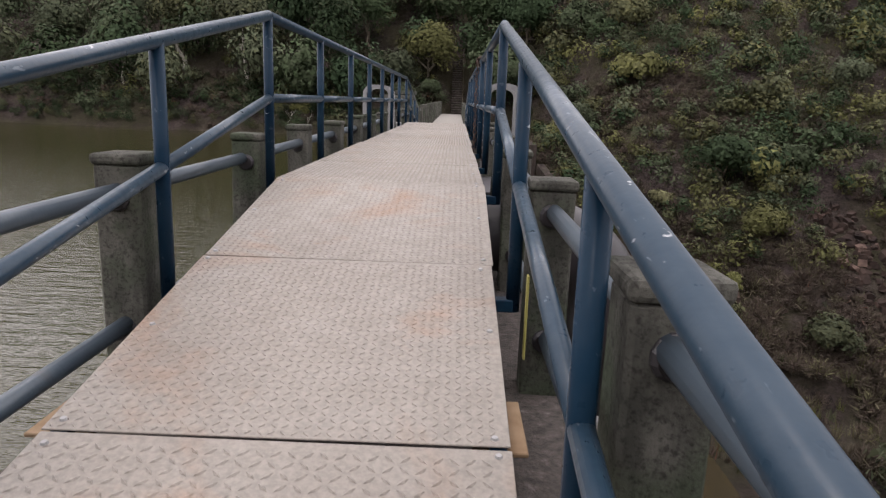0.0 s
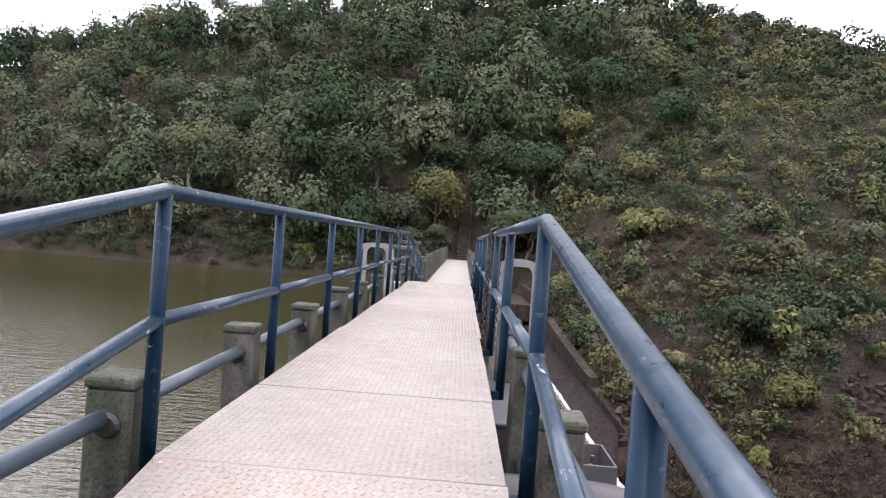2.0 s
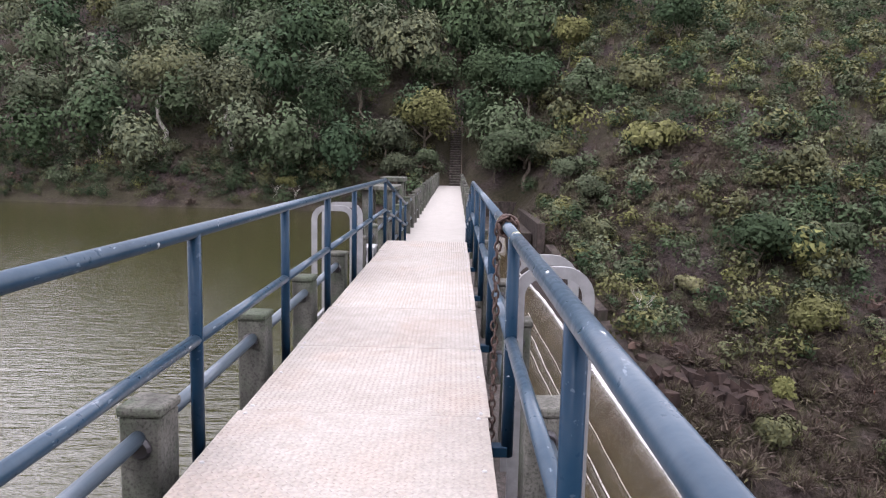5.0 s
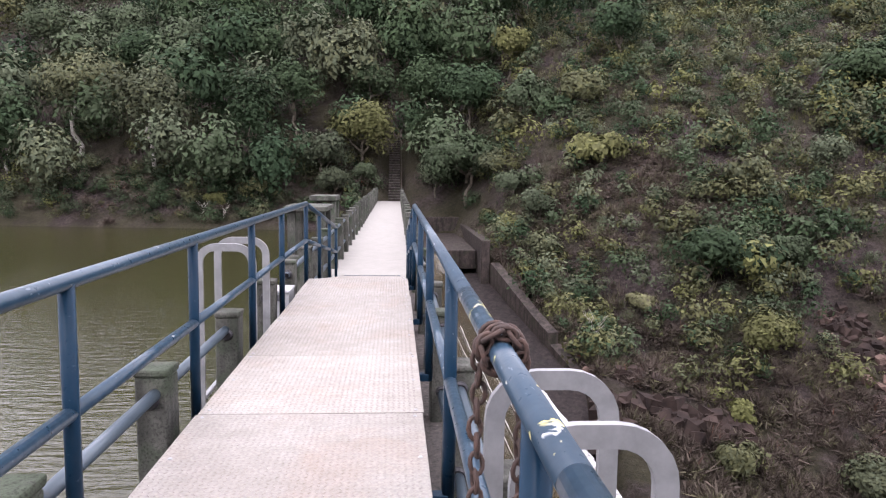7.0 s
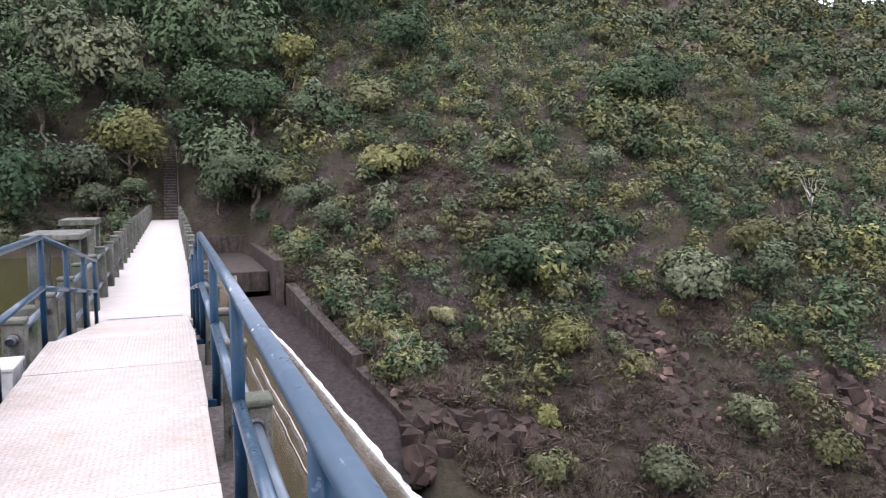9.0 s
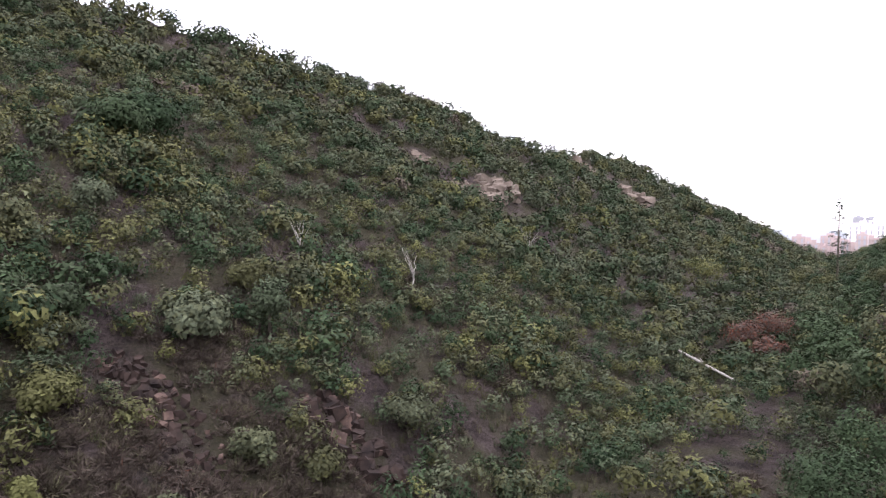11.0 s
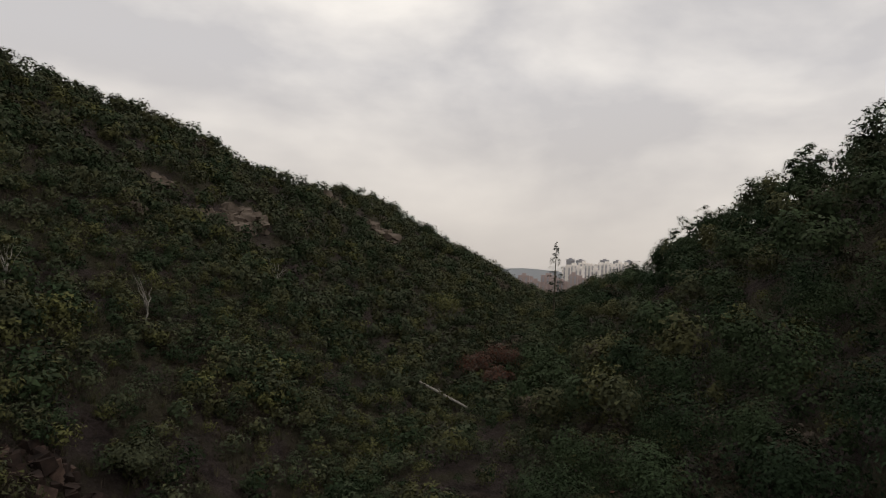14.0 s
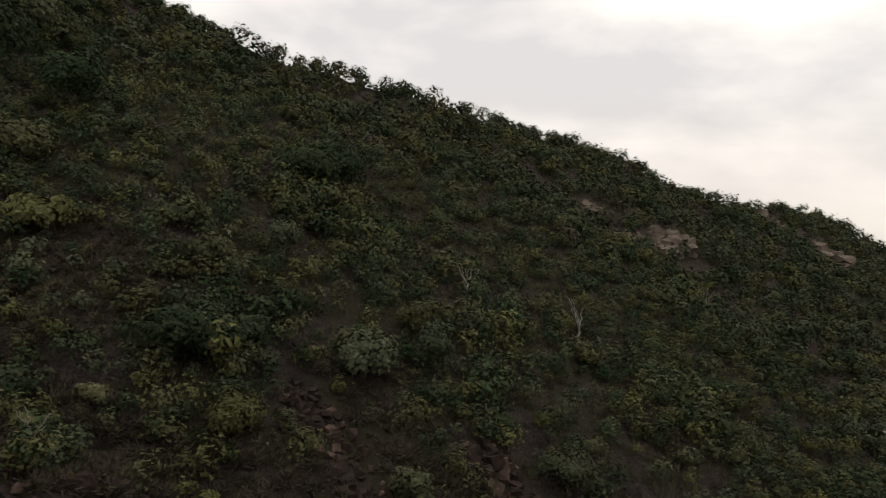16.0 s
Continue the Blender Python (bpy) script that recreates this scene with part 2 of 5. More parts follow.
def make_ground():
    k = Mat("hillside_soil", 0.95, 0.0, 0.06)
    soil = k.ramp(k.world_noise(0.7, 9, 0.68), (0.28, (0.018, 0.014, 0.013)), (0.5, (0.044, 0.034, 0.032)), (0.72, (0.082, 0.064, 0.060)))
    litter = k.ramp(k.world_noise(6.5, 8, 0.75), (0.36, 0.45), (0.66, 1.5))
    soil = k.mix(1.0, soil, litter, "MULTIPLY")
    grass = k.ramp(k.world_noise(0.22, 6, 0.6), (0.42, 0.0), (0.56, 0.7))
    both = k.mix(grass, soil, k.ramp(k.world_noise(5.5, 7, 0.75), (0.3, (0.020, 0.021, 0.012)), (0.7, (0.060, 0.056, 0.031))))
    k.color(both)
    k.bump(k.world_noise(4.2, 9, 0.75), 1.0, 0.3)
    return k.m


GROUND = make_ground()


# ---- mesh helpers ----
def tag_root(name, label, category, group="", kind="", m=None):
    ob = new(name)
    ob.empty_display_size = 0.1
    if m is not None:
        ob.matrix_world = m
    return tagged(ob, label, category, group, kind)


def as_mesh(name, bm, material, smooth=False):
    me = bpy.data.meshes.new(name)
    bm.to_mesh(me)
    bm.free()
    me.materials.append(material)
    if smooth:
        me.shade_smooth()
    return me


def part(name, data, material, parent, label="", m=None, smooth=False):
    """One mesh object under a thing or a part."""
    if isinstance(data, bmesh.types.BMesh):
        data = as_mesh(name, data, material, smooth)
    ob = new(name, data)
    ob.parent = parent
    if m is not None:
        ob.matrix_basis = m
    return tagged(ob, label)


def box_bm(lo, hi, bevel=0.0, seg=1):
    bm = bmesh.new()
    bmesh.ops.create_cube(bm, size=1.0)
    c, s = [(a + b) / 2 for a, b in zip(lo, hi)], [b - a for a, b in zip(lo, hi)]
    for v in bm.verts:
        v.co = Vector((v.co.x * s[0] + c[0], v.co.y * s[1] + c[1], v.co.z * s[2] + c[2]))
    if bevel:
        bmesh.ops.bevel(bm, geom=bm.edges[:], offset=bevel, segments=seg, affect="EDGES", profile=0.5)
    return bm


def tube_bm(points, r, seg=14, caps=True):
    """A round tube along points, mitred at its bends."""
    bm = bmesh.new()
    pts = [Vector(p) for p in points]
    rings = []
    side = None
    for i, p in enumerate(pts):
        d0 = (p - pts[i - 1]).normalized() if i else (pts[1] - p).normalized()
        d1 = (pts[i + 1] - p).normalized() if i + 1 < len(pts) else d0
        d = (d0 + d1).normalized()
        if side is None:
            side = d.orthogonal().normalized()
        side = (side - d * side.dot(d)).normalized()
        up = d.cross(side)
        k = 1.0 / max(0.5, d.dot(d1))
        rr = r[i] if isinstance(r, (list, tuple)) else r
        ring = []
        for j in range(seg):
            a = 2 * math.pi * j / seg
            ring.append(bm.verts.new(p + (side * math.cos(a) + up * math.sin(a)) * rr * (k if 0 < i < len(pts) - 1 else 1)))
        rings.append(ring)
    for a, b in zip(rings, rings[1:]):
        for j in range(seg):
            bm.faces.new((a[j], a[(j + 1) % seg], b[(j + 1) % seg], b[j]))
    if caps:
        bm.faces.new(list(reversed(rings[0])))
        bm.faces.new(rings[-1])
    bmesh.ops.recalc_face_normals(bm, faces=bm.faces[:])
    return bm


def quads_mesh(name, verts, material, tint=None):
    """A mesh of separate leaves from an array (n, 3 or 4, 3)."""
    n, k = len(verts), verts.shape[1]
    me = bpy.data.meshes.new(name)
    me.vertices.add(n * k)
    me.vertices.foreach_set("co", np.ascontiguousarray(verts, dtype=np.float32).ravel())
    me.loops.add(n * k)
    me.loops.foreach_set("vertex_index", np.arange(n * k, dtype=np.int32))
    me.polygons.add(n)
    me.polygons.foreach_set("loop_start", np.arange(0, n * k, k, dtype=np.int32))
    me.update(calc_edges=True)
    if tint is not None:
        at = me.attributes.new("tint", "FLOAT", "POINT")
        at.data.foreach_set("value", np.repeat(np.asarray(tint, dtype=np.float32), k))
    me.materials.append(material)
    return me


# ---- the lie of the land ----
WATER_Z = -2.3
FOOT_X, FOOT_Y = (-300, -60, -20, 1.0, 4.6, 7.0, 10.0, 14.0, 20.0, 300.0), (62, 55, 47.0, 46.0, 44.0, 38.5, 33.5, 31.3, 30.5, 11.0)
HIGH_X, HIGH_Y = (-300, -60, -25, 25, 300.0), (62, 52, 44.0, 34.0, 12.0)
CREST_B = (-180, -60, -35, -30, -11, 1, 20, 28, 41, 54, 58, 62, 66, 69, 71, 74, 77, 79.5, 82, 85, 91)
CREST_E = (9, 9, 10.2, 11.8, 15.6, 16.2, 14.8, 12.2, 11.2, 9.9, 8.7, 6.7, 3.5, 2.0, 2.3, 3.6, 4.1, 2.5, 1.2, 0.0, -2.4)
CREST_D = (110, 110, 100, 100, 100, 100, 98, 96, 98, 118, 130, 145, 156, 166, 190, 210, 215, 225, 240, 260, 300)
SOUTH_B = (91, 97, 98.6, 101, 105.6, 111, 117, 125, 150, 270)
SOUTH_E = (-2.6, -2.4, -0.4, 2.1, 5.9, 8.0, 10.5, 13, 14, 10)
SOUTH_D = (300, 150, 132, 112, 92, 78, 66, 60, 55, 60)
EYE0 = (0.5, 4.1, 1.27)


def wobble(x, y, s, seed):
    """Soft ups and downs, from -1 to 1."""
    r = np.random.RandomState(seed)
    out = 0
    for i in range(6):
        a, f, p = r.uniform(0, 6.28), s * r.uniform(0.6, 1.7), r.uniform(0, 6.28)
        out = out + np.sin((x * np.cos(a) + y * np.sin(a)) * f + p + 1.3 * np.sin((x * np.sin(a) - y * np.cos(a)) * f * 0.6 + p))
    return out / 4.0


def toe_x(y):
    return np.interp(y, (-10, 10, 22, 30.4, 34, 36), (9.0, 7.6, 6.2, 4.4, 3.3, 3.0))


def channel_z(y):
    return np.interp(y, (-10, 10, 22, 34, 35.9, 36, 60), (-9.6, -8.6, -7.0, -3.85, -3.5, -2.5, -2.5))


def wall_x(y):
    return np.interp(y, (-10, 15, 20, 35, 46), (9.4, 7.6, 8.3, 4.7, 4.5))


def land(x, y):
    x, y = np.asarray(x, float), np.asarray(y, float)
    dx, dy = x - EYE0[0], y - EYE0[1]
    d, b = np.hypot(dx, dy), np.degrees(np.arctan2(dx, dy))
    up = np.clip((y - 47) / 26, 0, 1)
    north = WATER_Z + 0.66 * (y - (1 - up) * np.interp(x, FOOT_X, FOOT_Y) - up * np.interp(x, HIGH_X, HIGH_Y))
    beyond = x - np.minimum(wall_x(y), toe_x(y) + 0.3 + 0.4 * np.maximum(y - 22.2, 0)) - 0.4
    berm = np.interp(y, (21, 23, 25, 29.5, 34.2, 35, 46), (-7.4, -6.5, -5.8, -4.45, -2.9, -2.0, -1.5)) - 0.22 * beyond
    north = np.where((beyond > -0.3) & (y > 20) & (y < 47), np.maximum(north, berm), north)
    cd = np.interp(b, CREST_B, CREST_D)
    cap = EYE0[2] + cd * np.tan(np.radians(np.interp(b, CREST_B, CREST_E))) - 0.22 * (d - cd)
    rough = 0.9 * wobble(x, y, 0.16, 1) + 0.45 * wobble(x, y, 0.45, 2)
    fade = np.clip((y - np.interp(x, FOOT_X, FOOT_Y)) / 12, 0.15, 1)
    north = np.minimum(north + rough * fade, cap + 0.35 * rough)
    floor = np.interp(x, (-400, -4, 0, 8, 20, 60, 300, 420, 4000), (-7, -5, -5.5, -9.5, -11, -11, -7, -26, -26)) + 0.35 * rough
    bs = np.where(b < 0, b + 360, b)
    sd = np.interp(bs, SOUTH_B, SOUTH_D)
    scap = EYE0[2] + sd * np.tan(np.radians(np.interp(bs, SOUTH_B, SOUTH_E))) - 0.25 * (d - sd)
    foot = np.interp(x, (-400, -5, 3, 20, 60, 400), (-16, -15, -9, 0, 2, 2))
    south = np.minimum(np.interp(x, (-5, 5), (-4, -9.5)) + 0.85 * (foot - y) + 0.8 * rough, scap + 0.4 * rough)
    south = np.where((b > 88) | (b < -95), south, -60)
    z = np.maximum(np.maximum(north, south), floor)
    # the spillway trough is cut into the foot of the hill
    cut = (x > -0.9) & (x < np.minimum(wall_x(y) + 0.12, np.maximum(toe_x(y) + 0.15, toe_x(y) + 0.15 + 0.4 * (y - 22.2)))) & (y > -8) & (y < 46.3)
    z = np.where(cut, np.minimum(z, channel_z(y) - 0.25 - 0.75 * (x < toe_x(y))), z)
    stair_cut = (np.abs(x - 0.35) < 0.75) & (y > 48.2) & (y < 55.5)
    z = np.where(stair_cut, np.minimum(z, -1.1 + 0.757 * (y - 48.9)), z)
    # beyond the hills a hazy plain
    return np.where(d > 420, np.minimum(z, -26), z)


def land_at(x, y):
    return float(land(np.array([x]), np.array([y]))[0])


def steps(*runs):
    out = []
    for a, b, s in runs:
        out.append(np.arange(a, b, s))
    return np.concatenate(out)


gx = steps((-4000, -400, 400), (-400, -100, 25), (-100, -36, 4), (-36, 60, 0.8), (60, 140, 2.5), (140, 330, 8), (330, 500, 25), (500, 4400, 300))
gy = steps((-4000, -400, 400), (-400, -80, 25), (-80, -30, 3), (-30, 60, 0.8), (60, 130, 1.8), (130, 220, 8), (220, 500, 30), (500, 4400, 300))
GX, GY = np.meshgrid(gx, gy)
GZ = land(GX, GY)
me = bpy.data.meshes.new("ground")
idx = np.arange(GX.size).reshape(GX.shape)
me.from_pydata(np.stack([GX, GY, GZ], -1).reshape(-1, 3).tolist(), [], np.stack([idx[:-1, :-1], idx[:-1, 1:], idx[1:, 1:], idx[1:, :-1]], -1).reshape(-1, 4).tolist())
me.materials.append(GROUND)
me.shade_smooth()
tagged(new("ground", me), "steep brown hillside of soil, dry grass and rock", "ground", kind="structure")

# the reservoir and the thin sheet that runs over its lip
bm = box_bm((-420, -60, -2.9), (0.95, 110, WATER_Z))
tagged(new("water", as_mesh("water", bm, WATER)), "still olive-green reservoir water with fine ripples", "water", kind="structure")


# ---- spillway ----
def strip_mesh(name, rows, material, smooth=True):
    """Quads between rows of points of equal length."""
    me = bpy.data.meshes.new(name)
    n = len(rows[0])
    faces = [(i * n + j, i * n + j + 1, (i + 1) * n + j + 1, (i + 1) * n + j) for i in range(len(rows) - 1) for j in range(n - 1)]
    me.from_pydata([tuple(p) for r in rows for p in r], [], faces)
    me.materials.append(material)
    if smooth:
        me.shade_smooth()
    return me


ys = [y * 0.8 - 8 for y in range(0, 68)]
weir_rows = []
for y in ys:
    tx, cz = float(toe_x(y)), float(channel_z(y))
    row = [(0.4, y, -3.6), (0.6, y, WATER_Z + 0.005), (1.0, y, WATER_Z + 0.008), (1.35, y, WATER_Z - 0.16)]
    for i in range(1, 9):
        u = i / 8
        row.append((1.35 + (tx - 1.35) * u, y, WATER_Z - 0.16 + (cz - WATER_Z + 0.16) * u + 0.02 * wobble(u * 9, y, 1.5, 7)))
    weir_rows.append(row)
tagged(new("weir", strip_mesh("weir", weir_rows, WET_FACE)), "brown wet concrete weir face under a thin sheet of water", "weir", kind="structure")

rows = []
for y in [y * 0.6 + 22.0 for y in range(0, 24)]:
    tx, wx, cz = float(toe_x(y)), float(wall_x(y)), float(channel_z(y))
    wx = min(wx, tx + 0.3 + 0.4 * max(y - 22.2, 0.0))
    rows.append([(tx - 0.1 + (wx - tx + 0.1) * i / 6, y, cz + 0.012 + 0.05 * (i / 6) ** 2) for i in range(7)])
tagged(new("spillway_floor", strip_mesh("spillway_floor", rows, CONCRETE_DARK)), "dark wet concrete floor of the spillway trough", "spillway", kind="structure")
tagged(new("apron", as_mesh("apron", box_bm((1.2, 36.05, -3.3), (4.4, 46.2, -2.38), 0.03), CONCRETE_SLAB)), "grimy concrete apron slab above the spillway trough", "apron", kind="structure")

# foam along the toe
rows = []
for i in range(70):
    y = 34.2 - i * 0.28
    tx, cz = float(toe_x(y)), float(channel_z(y))
    w = 0.02 + (0.0044 * min(i, 42)) * (0.8 + 0.4 * math.sin(i * 0.9) * math.sin(i * 0.37) + 0.45 * noise.noise(Vector((i * 0.9, 3.0, 0.0))))
    rows.append([(tx - w + 2 * w * j / 4, y, cz + 0.03 + (0.05 if j in (1, 2, 3) else -0.02) + 0.02 * math.sin(i * 2.1 + j)) for j in range(5)])
tagged(new("white_water", strip_mesh("white_water", rows, FOAM)), "line of white foaming water at the weir toe", "water", kind="structure")
for k, (x0, x1, w) in enumerate(((2.1, 3.0, 0.009), (2.5, 3.3, 0.014), (3.0, 4.4, 0.006))):
    rows = []
    for i in range(60):
        y = 24 - i * 0.4
        u = i / 59
        x = x0 + (x1 - x0) * u + 0.03 * math.sin(i * 0.55 + k) + 0.015 * math.sin(i * 1.7)
        tx, cz = float(toe_x(y)), float(channel_z(y))
        z = WATER_Z - 0.16 + (cz - WATER_Z + 0.16) * (x - 1.35) / (tx - 1.35)
        ww = w * (0.7 + 0.5 * abs(math.sin(i * 0.7 + k)))
        rows.append([(x - ww, y, z + 0.035 + 0.028 * ww), (x, y, z + 0.055), (x + ww, y, z + 0.03)])
    tagged(new("foam_streak", strip_mesh("foam_streak", rows, FOAM)), "thin white streak of foam on the weir face", "water", kind="structure")

# training walls
for run in ((34.2, 13, 0.0), (28.0, 8, -0.34)):
    wall_rows = []
    for y in [run[0] - 0.5 * i for i in range(run[1])]:
        wx, top = float(wall_x(y)), float(np.interp(y, (14, 29.5, 34.2), (-8.6, -4.33, -2.75))) + run[2]
        wall_rows.append([(wx - 0.02, y, top - 2.4), (wx - 0.02, y, top), (wx + 0.38, y, top + 0.03), (wx + 0.38, y, top - 2.4)])
    lo, hi = wall_rows[0], wall_rows[-1]
    wall_rows = [[tuple(Vector(lo[0]).lerp(Vector(lo[3]), 0.5))] * 4, *wall_rows, [tuple(Vector(hi[0]).lerp(Vector(hi[3]), 0.5))] * 4]
    tagged(new("wall_trough", strip_mesh("wall_trough", wall_rows, CONCRETE_SLAB, False)), "low sloping grey concrete training wall beside the spillway", "wall", kind="structure")
tagged(new("wall_basin", as_mesh("wall_basin", box_bm((4.45, 34.3, -4.2), (4.85, 46.4, -1.72), 0.03), CONCRETE_SLAB)), "grey concrete basin wall with stained face", "wall", kind="structure")
tagged(new("wall_back", as_mesh("wall_back", box_bm((1.15, 46.2, -3.0), (4.45, 46.6, -1.38), 0.03), CONCRETE_SLAB)), "grey concrete wall closing the basin", "wall", kind="structure")


# ---- concrete footbridge ----
def low_z(y):
    return float(np.interp(y, (-30, 15.4, 48.6), (-0.72, -0.66, -0.5)))


rows = []
for y in (-12, 6, 15.4, 26, 37, 48.6):
    z = low_z(y)
    rows.append([(-0.92, y, z - 0.28), (-0.92, y, z), (0.92, y, z), (0.92, y, z - 0.28), (-0.92, y, z - 0.28)])
bridge = strip_mesh("floor_bridge", rows, CONCRETE_DECK, False)
tagged(new("floor_bridge", bridge), "pale worn concrete footbridge deck", "bridge deck", kind="structure")
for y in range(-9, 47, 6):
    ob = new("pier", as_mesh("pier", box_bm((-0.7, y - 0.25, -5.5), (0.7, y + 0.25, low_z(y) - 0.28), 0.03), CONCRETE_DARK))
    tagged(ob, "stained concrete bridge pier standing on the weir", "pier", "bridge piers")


def post_mesh(h, seed):
    """A square concrete post with chipped edges and a slightly wider, rough cap."""
    rr = random.Random(seed)
    bm = box_bm((-0.084, -0.083, 0), (0.084, 0.083, h - 0.042), 0.010)
    cap = box_bm((-0.093, -0.092, h - 0.044), (0.093, 0.092, h), 0.014, 2)
    me = bpy.data.meshes.new("cap")
    cap.to_mesh(me)
    cap.free()
    bm.from_mesh(me)
    bpy.data.meshes.remove(me)
    off = Vector((rr.uniform(0, 40), rr.uniform(0, 40), 0))
    for v in bm.verts:
        v.co += Vector((noise.noise(v.co * 12 + off), noise.noise(v.co * 12 + off + Vector((5, 0, 0))), 0.6 * noise.noise(v.co * 15 - off))) * 0.009
    return as_mesh("post", bm, CONCRETE_POST)


RAMP_DIRT = (-4.6, 15.1)
POSTS = [post_mesh(0.98, i) for i in range(5)]
COLLAR = as_mesh("pipe_collar", tube_bm([(0, -0.108, 0), (0, -0.094, 0.002), (0, 0.094, 0), (0, 0.106, 0.002)], [0.037, 0.047, 0.046, 0.036], 12), BLACK_PIPE)


def balustrade(side):
    root = tag_root("concrete_balustrade", "row of mossy grey concrete posts joined by blue-grey pipes", "balustrade", "bridge balustrades")
    rng = random.Random(4 + side)
    y = -8.9 + (0.14 if side > 0 else 0.0)
    spots = []
    while y < 48.2:
        spots.append(y)
        y += 1.5
    gaps = ((3.6, 4.6),) if side > 0 else ((7.9, 10.4),)
    for y in spots:
        z = low_z(y)
        tilt = pose(side * 0.81 + rng.uniform(-0.008, 0.008), y + rng.uniform(-0.03, 0.03), z - (0.09 if side > 0 else 0.055) + rng.uniform(-0.02, 0.015), rng.uniform(-1, 1), rng.uniform(-1, 1), rng.uniform(-2, 2))
        p = part("post", rng.choice(POSTS), CONCRETE_POST, root, m=tilt)
        for dz in (0.84, 0.34) if side > 0 else (0.81, 0.30):
            if y < 15:
                part("pipe_collar", COLLAR, BLACK_PIPE, p, m=pose(rng.uniform(-0.004, 0.004), 0, dz))
    for a, b in zip(spots, spots[1:]):
        if any(a < g1 and b > g0 for g0, g1 in gaps):
            continue
        for dz in (0.75, 0.25) if side > 0 else (0.785, 0.275):
            part("pipe", tube_bm([(side * 0.81, a + 0.07, low_z(a) + dz), (side * 0.81, b - 0.07, low_z(b) + dz)], 0.032, 12), PIPE_PAINT, root, smooth=True)
    return root


balustrade(-1)
balustrade(1)

k = Mat("bridge_dirt", 0.95)
k.color(k.ramp(k.world_noise(24, 7, 0.7), (0.32, (0.020, 0.017, 0.015)), (0.6, (0.085, 0.070, 0.062)), (0.75, (0.19, 0.17, 0.16))))
k.bump(k.world_noise(60, 6, 0.7), 0.9, 0.02)
DIRT = k.m
rows = []
for i in range(66):
    y = RAMP_DIRT[0] + (RAMP_DIRT[1] - RAMP_DIRT[0]) * i / 65
    rows.append([(x, y, low_z(y) + 0.004 + 0.018 * abs(wobble(np.array(x * 3), np.array(y), 2.0, 17))) for x in (-0.91, -0.78, -0.66, -0.5, 0.0, 0.5, 0.66, 0.78, 0.91)])
tagged(new("dirt", strip_mesh("dirt", rows, DIRT)), "dark gravelly dirt and leaf litter on the bridge deck", "dirt", kind="stuff")

# ---- steel gangway over the pipe: ramp, flat, ramp ----
RAMP0, FLAT0, FLAT1, RAMP1 = -4.3, 0.0, 10.7, 15.35


def deck_z(y):
    return float(np.interp(y, (RAMP0, FLAT0, FLAT1, RAMP1), (-0.70, 0.0, 0.0, -0.64)))


gang = tag_root("steel_gangway", "raised walkway of dusty beige checker plates with ramps", "walkway")


def plate_mesh(length, material=PLATE):
    """One checker plate, lying flat, with a low raised lug at each place of the pattern."""
    bm = box_bm((-0.6, 0.0042, -0.006), (0.6, length - 0.0042, 0.0), 0.002)
    return as_mesh("deck_plate", bm, material)


def lugs_mesh(length, pitch=0.030, size=1.0, material=PLATE):
    vs, fs = [], []
    px = py = pitch
    for i in range(int(1.18 / px)):
        for j in range(int((length - 0.03) / py)):
            cx, cy = -0.585 + i * px, 0.022 + j * py
            a = radians(45 if (i + j) % 2 else -45)
            ca, sa = math.cos(a), math.sin(a)
            n = len(vs)
            for u, v, w in ((-0.013, 0, 0), (0, -0.0045, 0), (0.013, 0, 0), (0, 0.0045, 0), (-0.006, 0, 0.0026), (0.006, 0, 0.0026)):
                u, v, w = u * size, v * size, w * (0.4 + 0.6 * size)
                vs.append((cx + u * ca - v * sa, cy + u * sa + v * ca, w + 0.0002))
            fs += [(n, n + 1, n + 4), (n + 1, n + 2, n + 5), (n + 1, n + 5, n + 4), (n + 2, n + 3, n + 5), (n + 3, n, n + 4), (n + 3, n + 4, n + 5)]
    me = bpy.data.meshes.new("tread_pattern")
    me.from_pydata(vs, [], fs)
    me.materials.append(material)
    return me


def bolt_mesh():
    bm = bmesh.new()
    bmesh.ops.create_cone(bm, cap_ends=True, segments=10, radius1=0.011, radius2=0.008, depth=0.006)
    return as_mesh("bolt", bm, WHITE_FLANGE)


PITCH = 1.201
PLATE_ME, LUGS_ME, BOLT_ME = plate_mesh(PITCH), lugs_mesh(PITCH), bolt_mesh()
RAMP_PLATE, RAMP_LUGS, BOLD_LUGS = plate_mesh(PITCH, PLATE_RUSTY), lugs_mesh(PITCH, material=PLATE_RUSTY), lugs_mesh(PITCH, 0.040, 1.5, PLATE_RUSTY)
rngp = random.Random(12)


def lay_plate(y, z, slope, plate=PLATE_ME, lugs=LUGS_ME):
    m = pose(rngp.uniform(-0.006, 0.006), y, z + rngp.uniform(0, 0.005), math.degrees(math.atan(slope)), rngp.uniform(-0.12, 0.12), rngp.uniform(-0.15, 0.15))
    p = part("deck_plate", plate, PLATE, gang, m=m)
    tagged(part("tread_pattern", lugs, PLATE, p), kind="stuff")
    for bx in (-0.56, 0.56):
        for by in (0.05, PITCH / 2, PITCH - 0.05):
            part("bolt", BOLT_ME, GREY_STEEL, p, m=pose(bx + rngp.uniform(-0.01, 0.01), by + rngp.uniform(-0.02, 0.02), 0.003))


